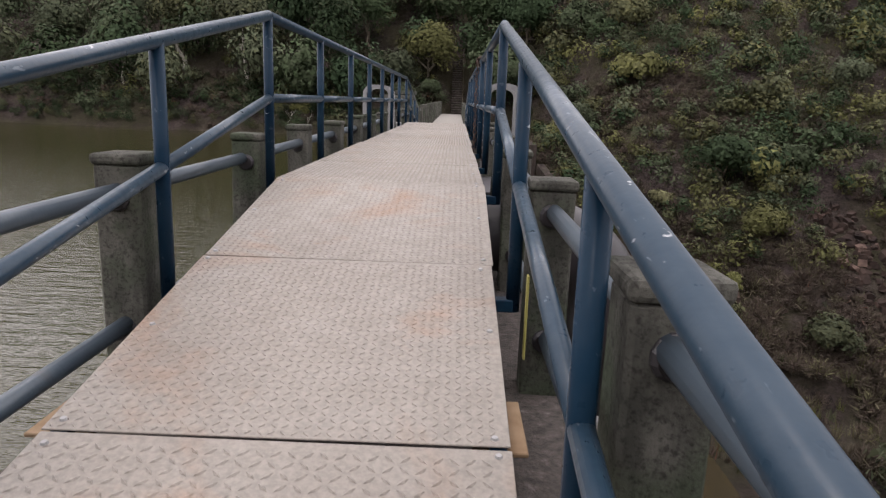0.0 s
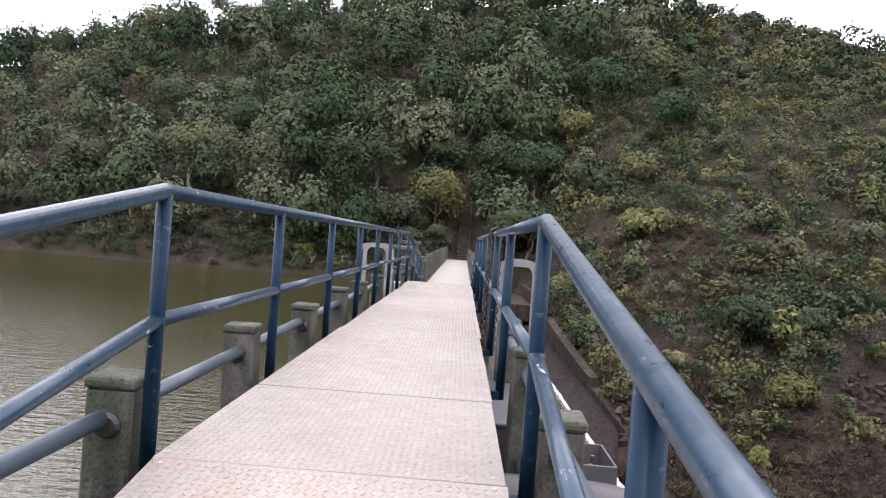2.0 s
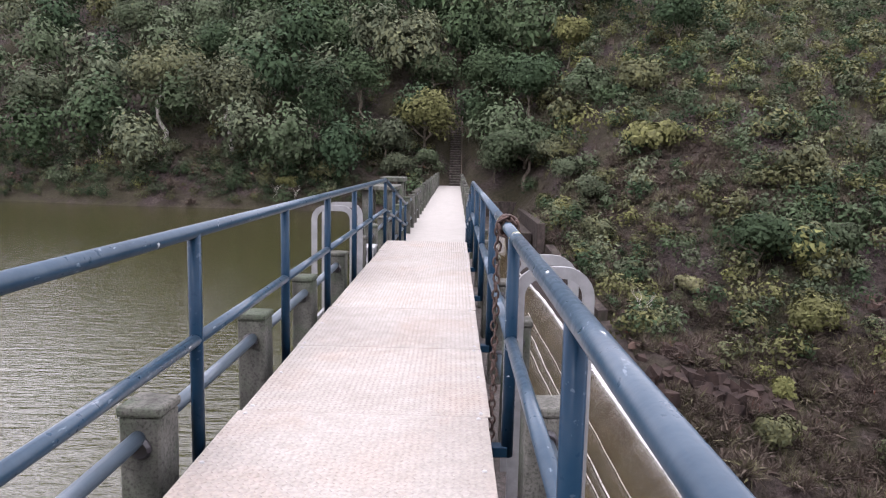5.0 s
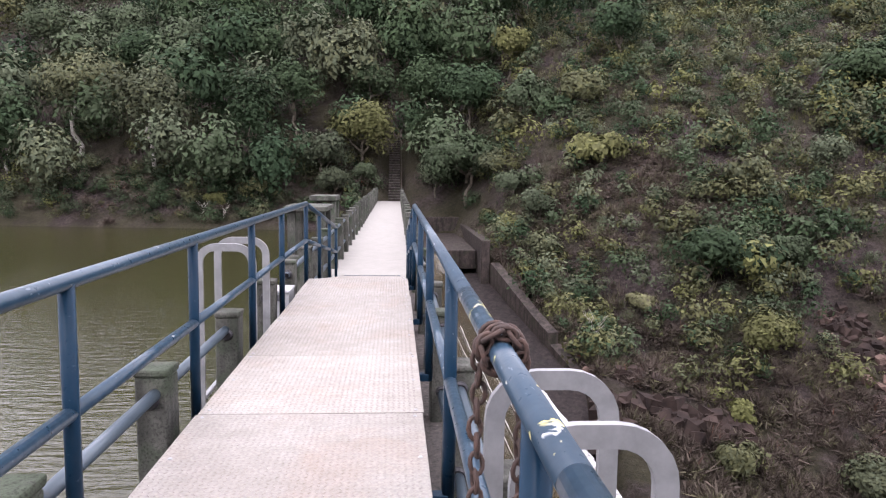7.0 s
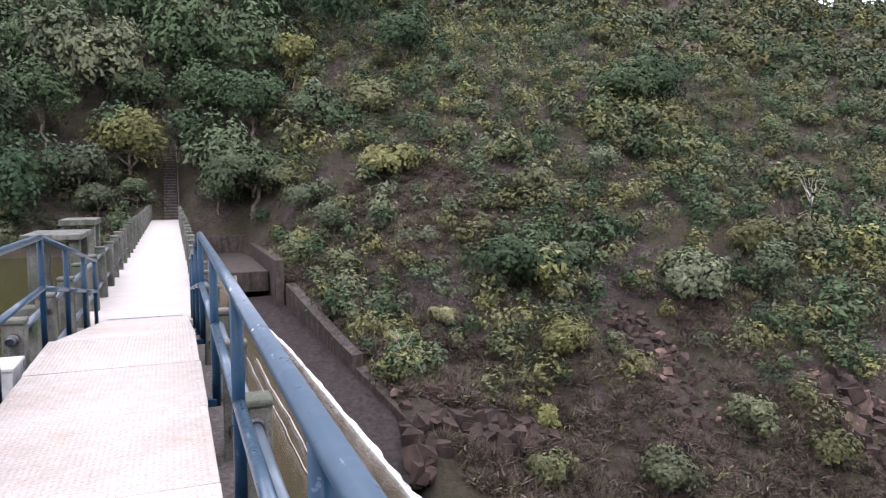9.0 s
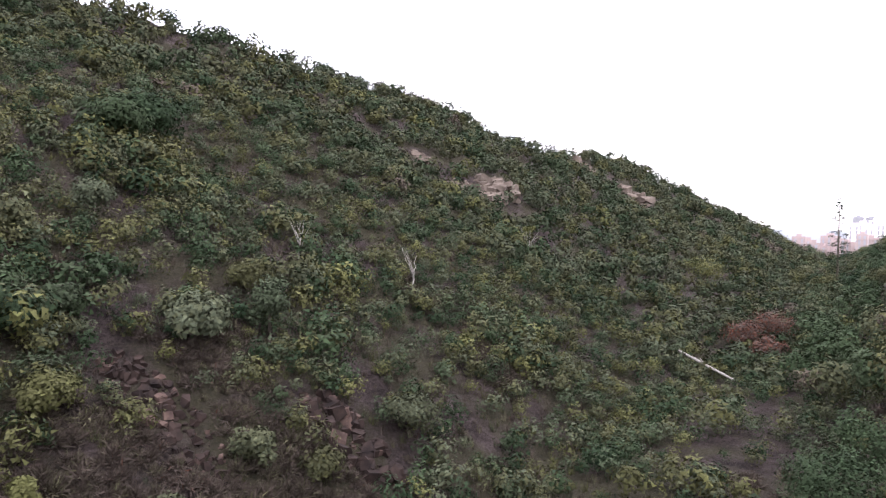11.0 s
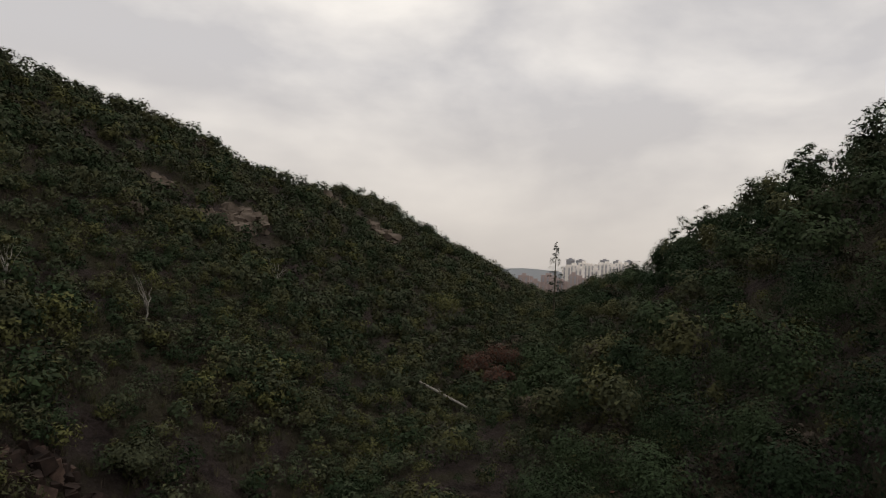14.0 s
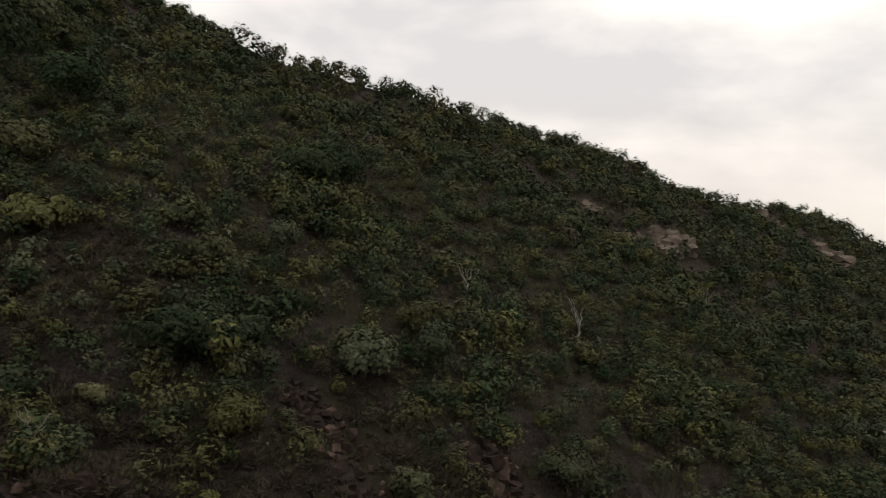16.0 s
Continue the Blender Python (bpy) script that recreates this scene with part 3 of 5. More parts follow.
s0 = 0.70 / 4.3
c0 = math.cos(math.atan(s0))
for i in range(4):
    y = -(i + 1) * PITCH * c0
    lay_plate(y, y * s0, s0, RAMP_PLATE, BOLD_LUGS if i > 1 else RAMP_LUGS)
for i in range(9):
    lay_plate(i * PITCH, 0.0, 0.0)
s1 = -0.64 / 4.65
for i in range(4):
    y = FLAT1 + 0.01 + i * PITCH * math.cos(math.atan(s1))
    lay_plate(y, (y - FLAT1) * s1, s1)

# frame under the plates: long channels and cross bars
for sx in (-1, 1):
    for a, b in ((RAMP0, FLAT0), (FLAT0, FLAT1), (FLAT1, RAMP1)):
        x = sx * 0.565
        bm = bmesh.new()
        vs = []
        for y in (a, b):
            z = deck_z(y) - 0.009
            vs.append([bm.verts.new((x + dx, y, z + dz)) for dx, dz in ((-0.022, 0), (0.022, 0), (0.022, -0.09), (-0.022, -0.09))])
        for j in range(4):
            bm.faces.new((vs[0][j], vs[0][(j + 1) % 4], vs[1][(j + 1) % 4], vs[1][j]))
        bm.faces.new(vs[0])
        bm.faces.new(vs[1])
        bmesh.ops.recalc_face_normals(bm, faces=bm.faces[:])
        part("side_channel", bm, PAINT, gang, "dark blue steel channel")
for i in range(0, 17):
    y = -3.6 + i * PITCH
    z = deck_z(y) - 0.011
    part("cross_bar", box_bm((-0.54, y - 0.02, z - 0.07), (0.54, y + 0.02, z - 0.004)), PAINT, gang)

# ---- blue handrails ----
RAIL_R, POST_R = 0.0285, 0.0275


def rail_z(y, h):
    return deck_z(y) + h


def handrail(side, xr, h, hm, drop, posts, worn):
    root = tag_root("handrail", "navy-blue painted tubular steel handrail with chipped paint", "handrail", "gangway handrails")
    ends = [RAMP0, FLAT0 + 0.09, FLAT1 + 0.3, RAMP1 + 0.1]

    def zz(y, k):
        return float(np.interp(y, ends, (k - drop, k, k, -0.64 + k)))

    for a, b in zip(ends, ends[1:]):
        cuts = [a, *worn, b] if worn and a < worn[0] < b else [a, b]
        for j, (c, d) in enumerate(zip(cuts, cuts[1:])):
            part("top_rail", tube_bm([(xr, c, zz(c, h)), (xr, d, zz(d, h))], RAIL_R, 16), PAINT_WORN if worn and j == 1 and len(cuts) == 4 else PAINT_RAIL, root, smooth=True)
        inner = [a, *[p for p in posts if a < p < b], b]
        for c, d in zip(inner, inner[1:]):
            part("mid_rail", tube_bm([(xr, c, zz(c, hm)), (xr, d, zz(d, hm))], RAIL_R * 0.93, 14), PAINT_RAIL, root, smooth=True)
    for e in ends:
        for k in (h, hm):
            bm = bmesh.new()
            bmesh.ops.create_uvsphere(bm, u_segments=14, v_segments=8, radius=RAIL_R * 1.04, matrix=Matrix.Translation((xr, e, zz(e, k))))
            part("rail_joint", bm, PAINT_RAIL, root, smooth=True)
    for y in posts:
        base = min(deck_z(y) - 0.10, -0.02)
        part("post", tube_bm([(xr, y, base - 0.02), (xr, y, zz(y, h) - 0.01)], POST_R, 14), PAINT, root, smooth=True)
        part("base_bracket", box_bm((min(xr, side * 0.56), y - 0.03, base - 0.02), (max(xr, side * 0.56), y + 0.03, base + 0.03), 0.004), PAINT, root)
    return root


handrail(-1, -0.66, 0.905, 0.45, 0.75, (-2.9, -1.42, 0.09, 1.63, 3.22, 4.75, 6.21, 7.76, 9.17, 11.0, 12.5, 14.0, 15.3), ())
handrail(1, 0.675, 0.893, 0.42, 0.80, (-2.8, -1.33, 0.10, 1.85, 3.45, 5.2, 7.0, 8.8, 11.0, 12.5, 14.0, 15.3), (3.2, 4.6))

# ---- ladders, chain, siphon pipe and small things on the bridge ----


def hoop_bm(x_in, x_out, z_top, z_in, z_out, w=0.062, t=0.028, r=0.13):
    """A flat-bar hoop in the x-z plane: up from z_in, over, and down to z_out."""
    sgn = 1 if x_out > x_in else -1
    line = [(x_in, z_in), (x_in, z_top - r)]
    for i in range(1, 7):
        a = math.pi / 2 * i / 6
        line.append((x_in + sgn * r * (1 - math.cos(a)), z_top - r + r * math.sin(a)))
    for i in range(0, 7):
        a = math.pi / 2 * i / 6
        line.append((x_out - sgn * r * (1 - math.sin(a)), z_top - r + r * math.cos(a)))
    line.append((x_out, z_out))
    bm = bmesh.new()
    rings = []
    for i, (x, z) in enumerate(line):
        a = Vector(line[max(i - 1, 0)])
        b = Vector(line[min(i + 1, len(line) - 1)])
        d = (b - a).normalized()
        nx, nz = -d.y, d.x
        rings.append([bm.verts.new((x + nx * s * w / 2, yy * t / 2, z + nz * s * w / 2)) for s, yy in ((-1, -1), (1, -1), (1, 1), (-1, 1))])
    for a, b in zip(rings, rings[1:]):
        for j in range(4):
            bm.faces.new((a[j], a[(j + 1) % 4], b[(j + 1) % 4], b[j]))
    bm.faces.new(rings[0])
    bm.faces.new(list(reversed(rings[-1])))
    bmesh.ops.recalc_face_normals(bm, faces=bm.faces[:])
    return bm


def ladder(x_in, x_out, y0, y1, z_top):
    root = tag_root("access_ladder", "dull aluminium ladder with two hooped grab rails beside the bridge", "ladder", "bridge ladders")
    for y in (y0, y1):
        part("grab_rail", hoop_bm(x_in, x_out, z_top, -0.70, -3.0), ALU, root, m=pose(0, y, 0))
    for i in range(9):
        z = -0.62 - i * 0.28
        part("rung", box_bm((x_out - 0.02, y0, z - 0.018), (x_out + 0.02, y1, z + 0.018), 0.004), ALU, root)
    return root


ladder(0.755, 1.12, 3.99, 4.46, 0.65)
ladder(-0.73, -1.16, 8.12, 8.72, 0.665)


def link_mesh():
    pts = []
    for i in range(12):
        a = 2 * math.pi * i / 12
        pts.append(Vector((0.015 * math.cos(a), 0, 0.026 * math.sin(a))))
    bm = bmesh.new()
    rings = []
    for i, p in enumerate(pts):
        d = (pts[(i + 1) % 12] - pts[i - 1]).normalized()
        o = p.normalized()
        rings.append([bm.verts.new(p + (o * math.cos(k * math.pi / 3) + Vector((0, 1, 0)) * math.sin(k * math.pi / 3)) * 0.0065) for k in range(6)])
    for i in range(12):
        for j in range(6):
            bm.faces.new((rings[i][j], rings[i][(j + 1) % 6], rings[(i + 1) % 12][(j + 1) % 6], rings[(i + 1) % 12][j]))
    bmesh.ops.recalc_face_normals(bm, faces=bm.faces[:])
    return as_mesh("link", bm, RUST, True)


LINK = link_mesh()
chain = tag_root("chain", "rusty iron chain wound round the blue handrail", "chain")
rngc = random.Random(5)
for sx, yy, n in ((0.628, 3.88, 30), (0.722, 3.84, 26)):
    for i in range(n):
        part("link", LINK, RUST, chain, m=pose(sx + rngc.uniform(-0.004, 0.004), yy + 0.004 * math.sin(i * 0.5), 0.875 - i * 0.041, rngc.uniform(-6, 6), rngc.uniform(-8, 8), 90 * (i % 2) + rngc.uniform(-18, 18)))
for turn in range(3):
    for i in range(9):
        a = 2 * math.pi * i / 9 + turn * 0.3
        part("link", LINK, RUST, chain, m=Matrix.Translation((0.675 + 0.040 * math.cos(a), 3.84 + turn * 0.028 + rngc.uniform(-0.01, 0.01), 0.90 + 0.040 * math.sin(a))) @ Matrix.Rotation(-a, 4, "Y") @ Matrix.Rotation(radians(90 * (i % 2) + rngc.uniform(-20, 20)), 4, "Z"))


def arc(cx, cz, r, a0, a1, n):
    return [(cx + r * math.cos(radians(a0 + (a1 - a0) * i / n)), cz + r * math.sin(radians(a0 + (a1 - a0) * i / n))) for i in range(n + 1)]


siphon = tag_root("siphon_pipe", "large black siphon pipe with flanged elbow crossing under the gangway", "pipe")
line = [(-0.5, 0.45, -0.36), (0.75, 0.45, -0.36)] + [(x, 0.45, z) for x, z in arc(0.95, -0.86, 0.5, 90, 0, 10)] + [(1.45, 0.45, -1.5)]
part("elbow", tube_bm(line, 0.245, 28), BLACK_PIPE, siphon, smooth=True)
part("lower_pipe", tube_bm([(1.45, 0.45, -1.62), (1.45, 0.45, -3.3)], 0.245, 28), BLACK_PIPE, siphon, smooth=True)
for z in (-1.52, -1.585):
    fl = part("flange", tube_bm([(1.45, 0.45, z - 0.026), (1.45, 0.45, z + 0.026)], 0.335, 32), WHITE_FLANGE, siphon, "pale galvanised flange ring")
    for i in range(12):
        a = 2 * math.pi * i / 12
        part("bolt", BOLT_ME, GREY_STEEL, fl, m=pose(1.45 + 0.29 * math.cos(a), 0.45 + 0.29 * math.sin(a), z + 0.029))

tank = tag_root("steel_box", "open grey steel valve box beside the bridge", "valve box")
for lo, hi in (((1.42, 3.35, -1.75), (1.44, 4.0, -0.93)), ((1.76, 3.35, -1.75), (1.78, 4.0, -0.93)), ((1.44, 3.35, -1.75), (1.76, 3.37, -0.93)), ((1.44, 3.98, -1.75), (1.76, 4.0, -0.93))):
    part("side", box_bm(lo, hi, 0.004), GREY_STEEL, tank)
part("bottom", box_bm((1.44, 3.37, -1.75), (1.76, 3.98, -1.72)), GREY_STEEL, tank)
for x, y in ((1.55, 3.8), (1.66, 3.8), (1.6, 3.55)):
    part("bolt", tube_bm([(x, y, -1.72), (x, y, -0.98)], 0.016, 10), COPPER, tank, "copper-coloured spindle")
gear = tag_root("steel_casing", "dull violet-grey steel casing below the gangway edge", "casing")
part("casing", box_bm((0.30, 1.9, -0.68), (1.05, 3.2, -0.30), 0.02, 2), GREY_STEEL, gear)
part("lid", box_bm((0.28, 1.88, -0.30), (1.07, 3.22, -0.275), 0.006), GREY_STEEL, gear)

for x0, x1 in ((-0.67, -0.5), (0.5, 0.645)):
    ob = new("board", as_mesh("board", box_bm((x0, -2.34, -0.425), (x1, -2.02, -0.412), 0.003), BOARD))
    tagged(ob, "thin weathered brown board under the gangway plates", "board")
ob = new("marking_strip", as_mesh("marking_strip", box_bm((0.704, -1.545, -0.46), (0.712, -1.51, -0.14), 0.002), YELLOW))
tagged(ob, "faded yellow painted strip on a concrete post", "marking")

# concrete frame beside the bridge with slabs on posts
frame_stand = tag_root("gate_frame", "mossy concrete gate frame with two slabs on posts", "gate frame")
for x, y, t in ((-1.75, 17.2, 0.48), (-1.75, 18.4, 0.48), (-1.12, 17.2, 0.48), (-1.12, 18.4, 0.48), (-1.08, 19.3, 0.62), (-1.5, 20.2, 0.62), (-1.08, 20.2, 0.62)):
    part("post", box_bm((x - 0.08, y - 0.08, -3.2), (x + 0.08, y + 0.08, t), 0.012), CONCRETE_POST, frame_stand)
part("slab", box_bm((-1.9, 17.0, 0.48), (-1.0, 18.6, 0.58), 0.012), CONCRETE_POST, frame_stand)
part("slab", box_bm((-1.62, 19.15, 0.62), (-0.98, 20.35, 0.74), 0.012), CONCRETE_POST, frame_stand)
for x, y in ((-1.0, 12.2),):
    s = tag_root("pipe_stub_block", "mossy concrete block with an open pipe stub", "concrete block")
    part("block", box_bm((x - 0.12, y - 0.12, -3.2), (x + 0.12, y + 0.12, 0.12), 0.015), CONCRETE_POST, s)
    part("stub", tube_bm([(x, y - 0.2, -0.05), (x, y + 0.1, -0.05)], 0.05, 14), BLACK_PIPE, s, smooth=True)

stub = tag_root("pipe_stub", "cut-off end of a blue-grey pipe in a concrete post", "pipe")
bm = tube_bm([(-0.81, 10.36, 0.10), (-0.81, 10.52, 0.10)], 0.034, 16)
bmesh.ops.delete(bm, geom=[f for f in bm.faces if len(f.verts) > 4 and f.calc_center_median().y < 10.4], context="FACES")
part("stub", bm, PIPE_PAINT, stub, smooth=True)
# solid black plug paints the darkness inside the open pipe end
part("bore", tube_bm([(-0.81, 10.40, 0.10), (-0.81, 10.50, 0.10)], 0.027, 14), BLACK_PIPE, stub, "black plug painted in for the dark pipe hollow")
part("sleeve", tube_bm([(-0.81, 10.44, 0.10), (-0.81, 10.53, 0.10)], 0.048, 14), BLACK_PIPE, stub, smooth=True)
bin_box = tag_root("metal_box", "small pale grey sheet-metal box standing on the bridge edge", "box")
part("body", box_bm((-0.91, 9.86, -0.66), (-0.70, 10.26, -0.02), 0.008, 2), WHITE_FLANGE, bin_box)
part("lid", box_bm((-0.92, 9.85, -0.02), (-0.69, 10.27, 0.012), 0.006), WHITE_FLANGE, bin_box)
part("latch", box_bm((-0.83, 9.842, -0.10), (-0.79, 9.85, -0.03), 0.002), GREY_STEEL, bin_box)

# ---- stairs up the far bank ----
stairs = tag_root("stairs", "narrow concrete stair climbing the wooded bank", "stairs")
for i in range(24):
    z = -0.5 + 0.178 * (i + 1)
    part("step", box_bm((-0.05, 48.9 + i * 0.235, z - 0.30), (0.72, 48.9 + i * 0.235 + 0.30, z - 0.035), 0.006), CONCRETE_SLAB, stairs)
    part("nosing", box_bm((-0.06, 48.87 + i * 0.235, z - 0.045), (0.73, 48.9 + i * 0.235 + 0.24, z), 0.01), CONCRETE_STAIR, stairs)
for i in range(0, 25, 6):
    part("rail_post", tube_bm([(0.80, 48.9 + i * 0.235, -0.5 + 0.178 * i - 0.3), (0.80, 48.9 + i * 0.235, -0.5 + 0.178 * i + 0.9)], 0.02, 8), BARK, stairs)
part("rail", tube_bm([(0.80, 48.9, 0.4), (0.80, 48.9 + 24 * 0.235, 0.4 + 0.178 * 24)], 0.02, 8), BARK, stairs)
tagged(new("pavement", as_mesh("pavement", box_bm((-1.1, 48.55, -1.2), (1.4, 49.1, -0.49), 0.02), CONCRETE_STAIR)), "small concrete landing at the end of the bridge", "landing", kind="structure")

# ---- plants ----
RNG = np.random.RandomState(21)


def unit(v):
    return v / np.maximum(np.linalg.norm(v, axis=-1, keepdims=True), 1e-9)


def leaves(n, centres, radii, size, rng, wide=0.5, flat=(1, 1, 1), up=0.35, simple=False):
    """n four-cornered leaves on the outside of clumps."""
    k = rng.randint(0, len(centres), n)
    d = unit(rng.normal(size=(n, 3)) + (0, 0, 0.35))
    p = centres[k] + d * np.array(flat) * (radii[k] * rng.uniform(0.62, 1.06, n))[:, None]
    out = unit(p - (centres.mean(0) - (0, 0, 0.1 * np.ptp(centres[:, 2]))))
    nrm = unit(d * 0.55 + out * 0.75 + rng.normal(size=(n, 3)) * 0.36 + (0, 0, up * 0.5))
    t = unit(np.cross(nrm, rng.normal(size=(n, 3))))
    b = np.cross(nrm, t)
    L = (size * rng.uniform(0.6, 1.35, n))[:, None]
    w = L * wide
    if simple:
        return np.stack([p - t * L / 2 + b * w * 0.6, p - t * L / 2 - b * w * 0.6, p + t * L / 2], 1)
    return np.stack([p - t * L / 2, p + b * w / 2 + nrm * L * 0.08, p + t * L / 2, p - b * w / 2 + nrm * L * 0.08], 1)


def crown_clumps(n, rng, low=-0.25, squeeze=0.75, rmin=0.13, rmax=0.24):
    """Clump centres in a crown of unit width whose foot is at z 0."""
    d = unit(rng.normal(size=(n, 3)))
    d[:, 2] = np.where(d[:, 2] < low, -d[:, 2], d[:, 2])
    r = rng.uniform(0.10, 0.33, n)
    r[: n // 2] = rng.uniform(0.25, 0.36, n // 2)
    c = d * r[:, None]
    c[:, 2] = c[:, 2] * squeeze * 1.5 + 0.45
    return c, rng.uniform(rmin, rmax, n)


def shrub_kind(n, size, rng, clumps=7, wide=0.5):
    c, r = crown_clumps(clumps, rng, -0.1, 0.55, 0.16, 0.28)
    c[:, 2] -= 0.20
    return leaves(n, c, r, size, rng, wide, simple=True)


def pine_kind(n, rng):
    """A ragged pine: flat tufted tiers round a bent stem, rounded at the top."""
    cs, rs = [], []
    lean = rng.uniform(-0.06, 0.06, 2)
    for i in range(8):
        h = 0.32 + 0.60 * i / 7
        reach = 0.30 * math.sqrt(max(0.08, 1.0 - ((h - 0.45) / 0.55) ** 2))
        for _ in range(4 if i < 6 else 2):
            a, rad = rng.uniform(0, 6.28), reach * rng.uniform(0.25, 1.0)
            cs.append((rad * math.cos(a) + lean[0] * h, rad * math.sin(a) + lean[1] * h, h + rng.uniform(-0.05, 0.05)))
            rs.append(rng.uniform(0.055, 0.115))
    return leaves(n, np.array(cs), np.array(rs), 0.066, rng, 0.35, (1.2, 1.2, 0.55), simple=True)


def tuft_kind(n, rng):
    a, lean = rng.uniform(0, 6.28, n), rng.uniform(0.1, 0.75, n)
    h = rng.uniform(0.5, 1.0, n)
    base = np.stack([rng.normal(0, 0.16, n), rng.normal(0, 0.16, n), np.zeros(n)], 1)
    tip = base + np.stack([np.cos(a) * lean * h, np.sin(a) * lean * h, h * np.sqrt(1 - lean**2 * 0.7)], 1)
    side = np.stack([-np.sin(a), np.cos(a), np.zeros(n)], 1) * 0.045
    return np.stack([base + side * 0.6, tip, base - side * 0.6], 1)


def twig_kind(n, rng):
    """A dry bush of fine twigs that fan out from its foot."""
    a, e = rng.uniform(0, 6.28, n), rng.uniform(0.25, 1.5, n)
    d = np.stack([np.cos(a) * np.cos(e), np.sin(a) * np.cos(e), np.sin(e) * 0.8], 1)
    far = rng.uniform(0.30, 0.62, n)[:, None]
    mid = d * far * rng.uniform(0.25, 0.6, n)[:, None]
    turn = unit(d + rng.normal(size=(n, 3)) * 0.55)
    tip = mid + turn * rng.uniform(0.12, 0.26, n)[:, None]
    side = unit(np.cross(turn, rng.normal(size=(n, 3)))) * rng.uniform(0.009, 0.022, n)[:, None]
    return np.stack([mid - side, mid + side, tip], 1)


def spread(n, x0, x1, y0, y1, keep, rng):
    """About n places in a rectangle where keep(x, y, z) holds."""
    x, y = rng.uniform(x0, x1, n), rng.uniform(y0, y1, n)
    z = land(x, y)
    ok = keep(x, y, z)
    return x[ok], y[ok], z[ok]


def apart(spots, gap, most):
    """Those of the places that keep a distance from one another."""
    x, y, z = spots
    got = []
    for i in range(len(x)):
        if len(got) >= most:
            break
        if not got or np.min((x[got] - x[i]) ** 2 + (y[got] - y[i]) ** 2) > gap * gap:
            got.append(i)
    return x[got], y[got], z[got]


def plant_all(name, label, category, kinds, spots, sizes, tints, rng, sink=0.05, stretch=(1, 1, 1)):
    """One mesh of many plants of a few kinds."""
    out, tt = [], []
    x, y, z = spots
    for i in range(len(x)):
        k = kinds[rng.randint(len(kinds))]
        a, s = rng.uniform(0, 6.28), sizes[i]
        ca, sa = math.cos(a) * s, math.sin(a) * s
        v = np.empty_like(k)
        v[..., 0] = (k[..., 0] * ca - k[..., 1] * sa) * stretch[0] + x[i]
        v[..., 1] = (k[..., 0] * sa + k[..., 1] * ca) * stretch[1] + y[i]
        v[..., 2] = k[..., 2] * s * stretch[2] + z[i] - sink * s
        out.append(v)
        tt.append(np.clip(tints[i] + rng.normal(0, 0.03, len(k)), 0, 1))
    ob = new(name, quads_mesh(name, np.concatenate(out), LEAF, np.concatenate(tt)))
    return tagged(ob, label, category, kind="stuff")


SCARS = ((18.2, 26.2, 1.5, 3.4), (24.6, 22.0, 1.6, 2.6), (9.6, 24.4, 2.6, 1.1), (74.5, 39.0, 4.6, 2.6), (69.5, 46.4, 3.2, 1.5), (143, 40, 8, 5), (140, 50, 9, 3))


def off_scars(x, y):
    ok = np.ones(len(x), bool)
    for a, b, ra, rb in SCARS:
        ok &= ((x - a) / ra) ** 2 + ((y - b) / rb) ** 2 > 1
    return ok


def dry_land(x, y, z):
    in_works = (x > -1.6) & (x < wall_x(y) + 0.5) & (y < 47.5) & (y > -9)
    on_stairs = (x > -0.7) & (x < 1.5) & (y < 55) & (y > 40)
    return (z > WATER_Z + 0.15 - 30 * (x > 3)) & ~in_works & ~on_stairs & off_scars(x, y)


def bearing(x, y):
    return np.degrees(np.arctan2(x - EYE0[0], y - EYE0[1]))


def dist(x, y):
    return np.hypot(x - EYE0[0], y - EYE0[1])


def crest_dist(b):
    return np.interp(b, CREST_B, CREST_D)


def pick_tints(n, rng, table):
    vals, w = np.array([t for t, _ in table]), np.array([p for _, p in table], float)
    return vals[rng.choice(len(vals), n, p=w / w.sum())] + rng.uniform(-0.05, 0.05, n)


NEAR_SHRUBS = [shrub_kind(185, 0.088, np.random.RandomState(i), 6 + i % 3, 0.42 + 0.05 * (i % 3)) for i in range(6)]
FAR_SHRUBS = [shrub_kind(104, 0.120, np.random.RandomState(30 + i), 6) for i in range(5)]
FOREST = []
for i in range(6):
    r_ = np.random.RandomState(60 + i)
    c_, q_ = crown_clumps(22, r_, -0.2, 0.8)
    FOREST.append(leaves(1350, c_, q_, 0.058, r_, simple=True))
SOUTH_KINDS = []
for i in range(5):
    r_ = np.random.RandomState(160 + i)
    c_, q_ = crown_clumps(18, r_, -0.2, 0.8)
    SOUTH_KINDS.append(leaves(760, c_, q_, 0.068, r_, simple=True))
NEAR_SOUTH = []
for i in range(4):
    r_ = np.random.RandomState(180 + i)
    c_, q_ = crown_clumps(26, r_, -0.3, 0.85)
    NEAR_SOUTH.append(leaves(3400, c_, q_, 0.030, r_, simple=True))
PINES = [pine_kind(640, np.random.RandomState(80 + i)) for i in range(4)]
TWIGS = [twig_kind(210, np.random.RandomState(120 + i)) for i in range(5)]
TUFTS = [tuft_kind(26, np.random.RandomState(90 + i)) for i in range(4)]

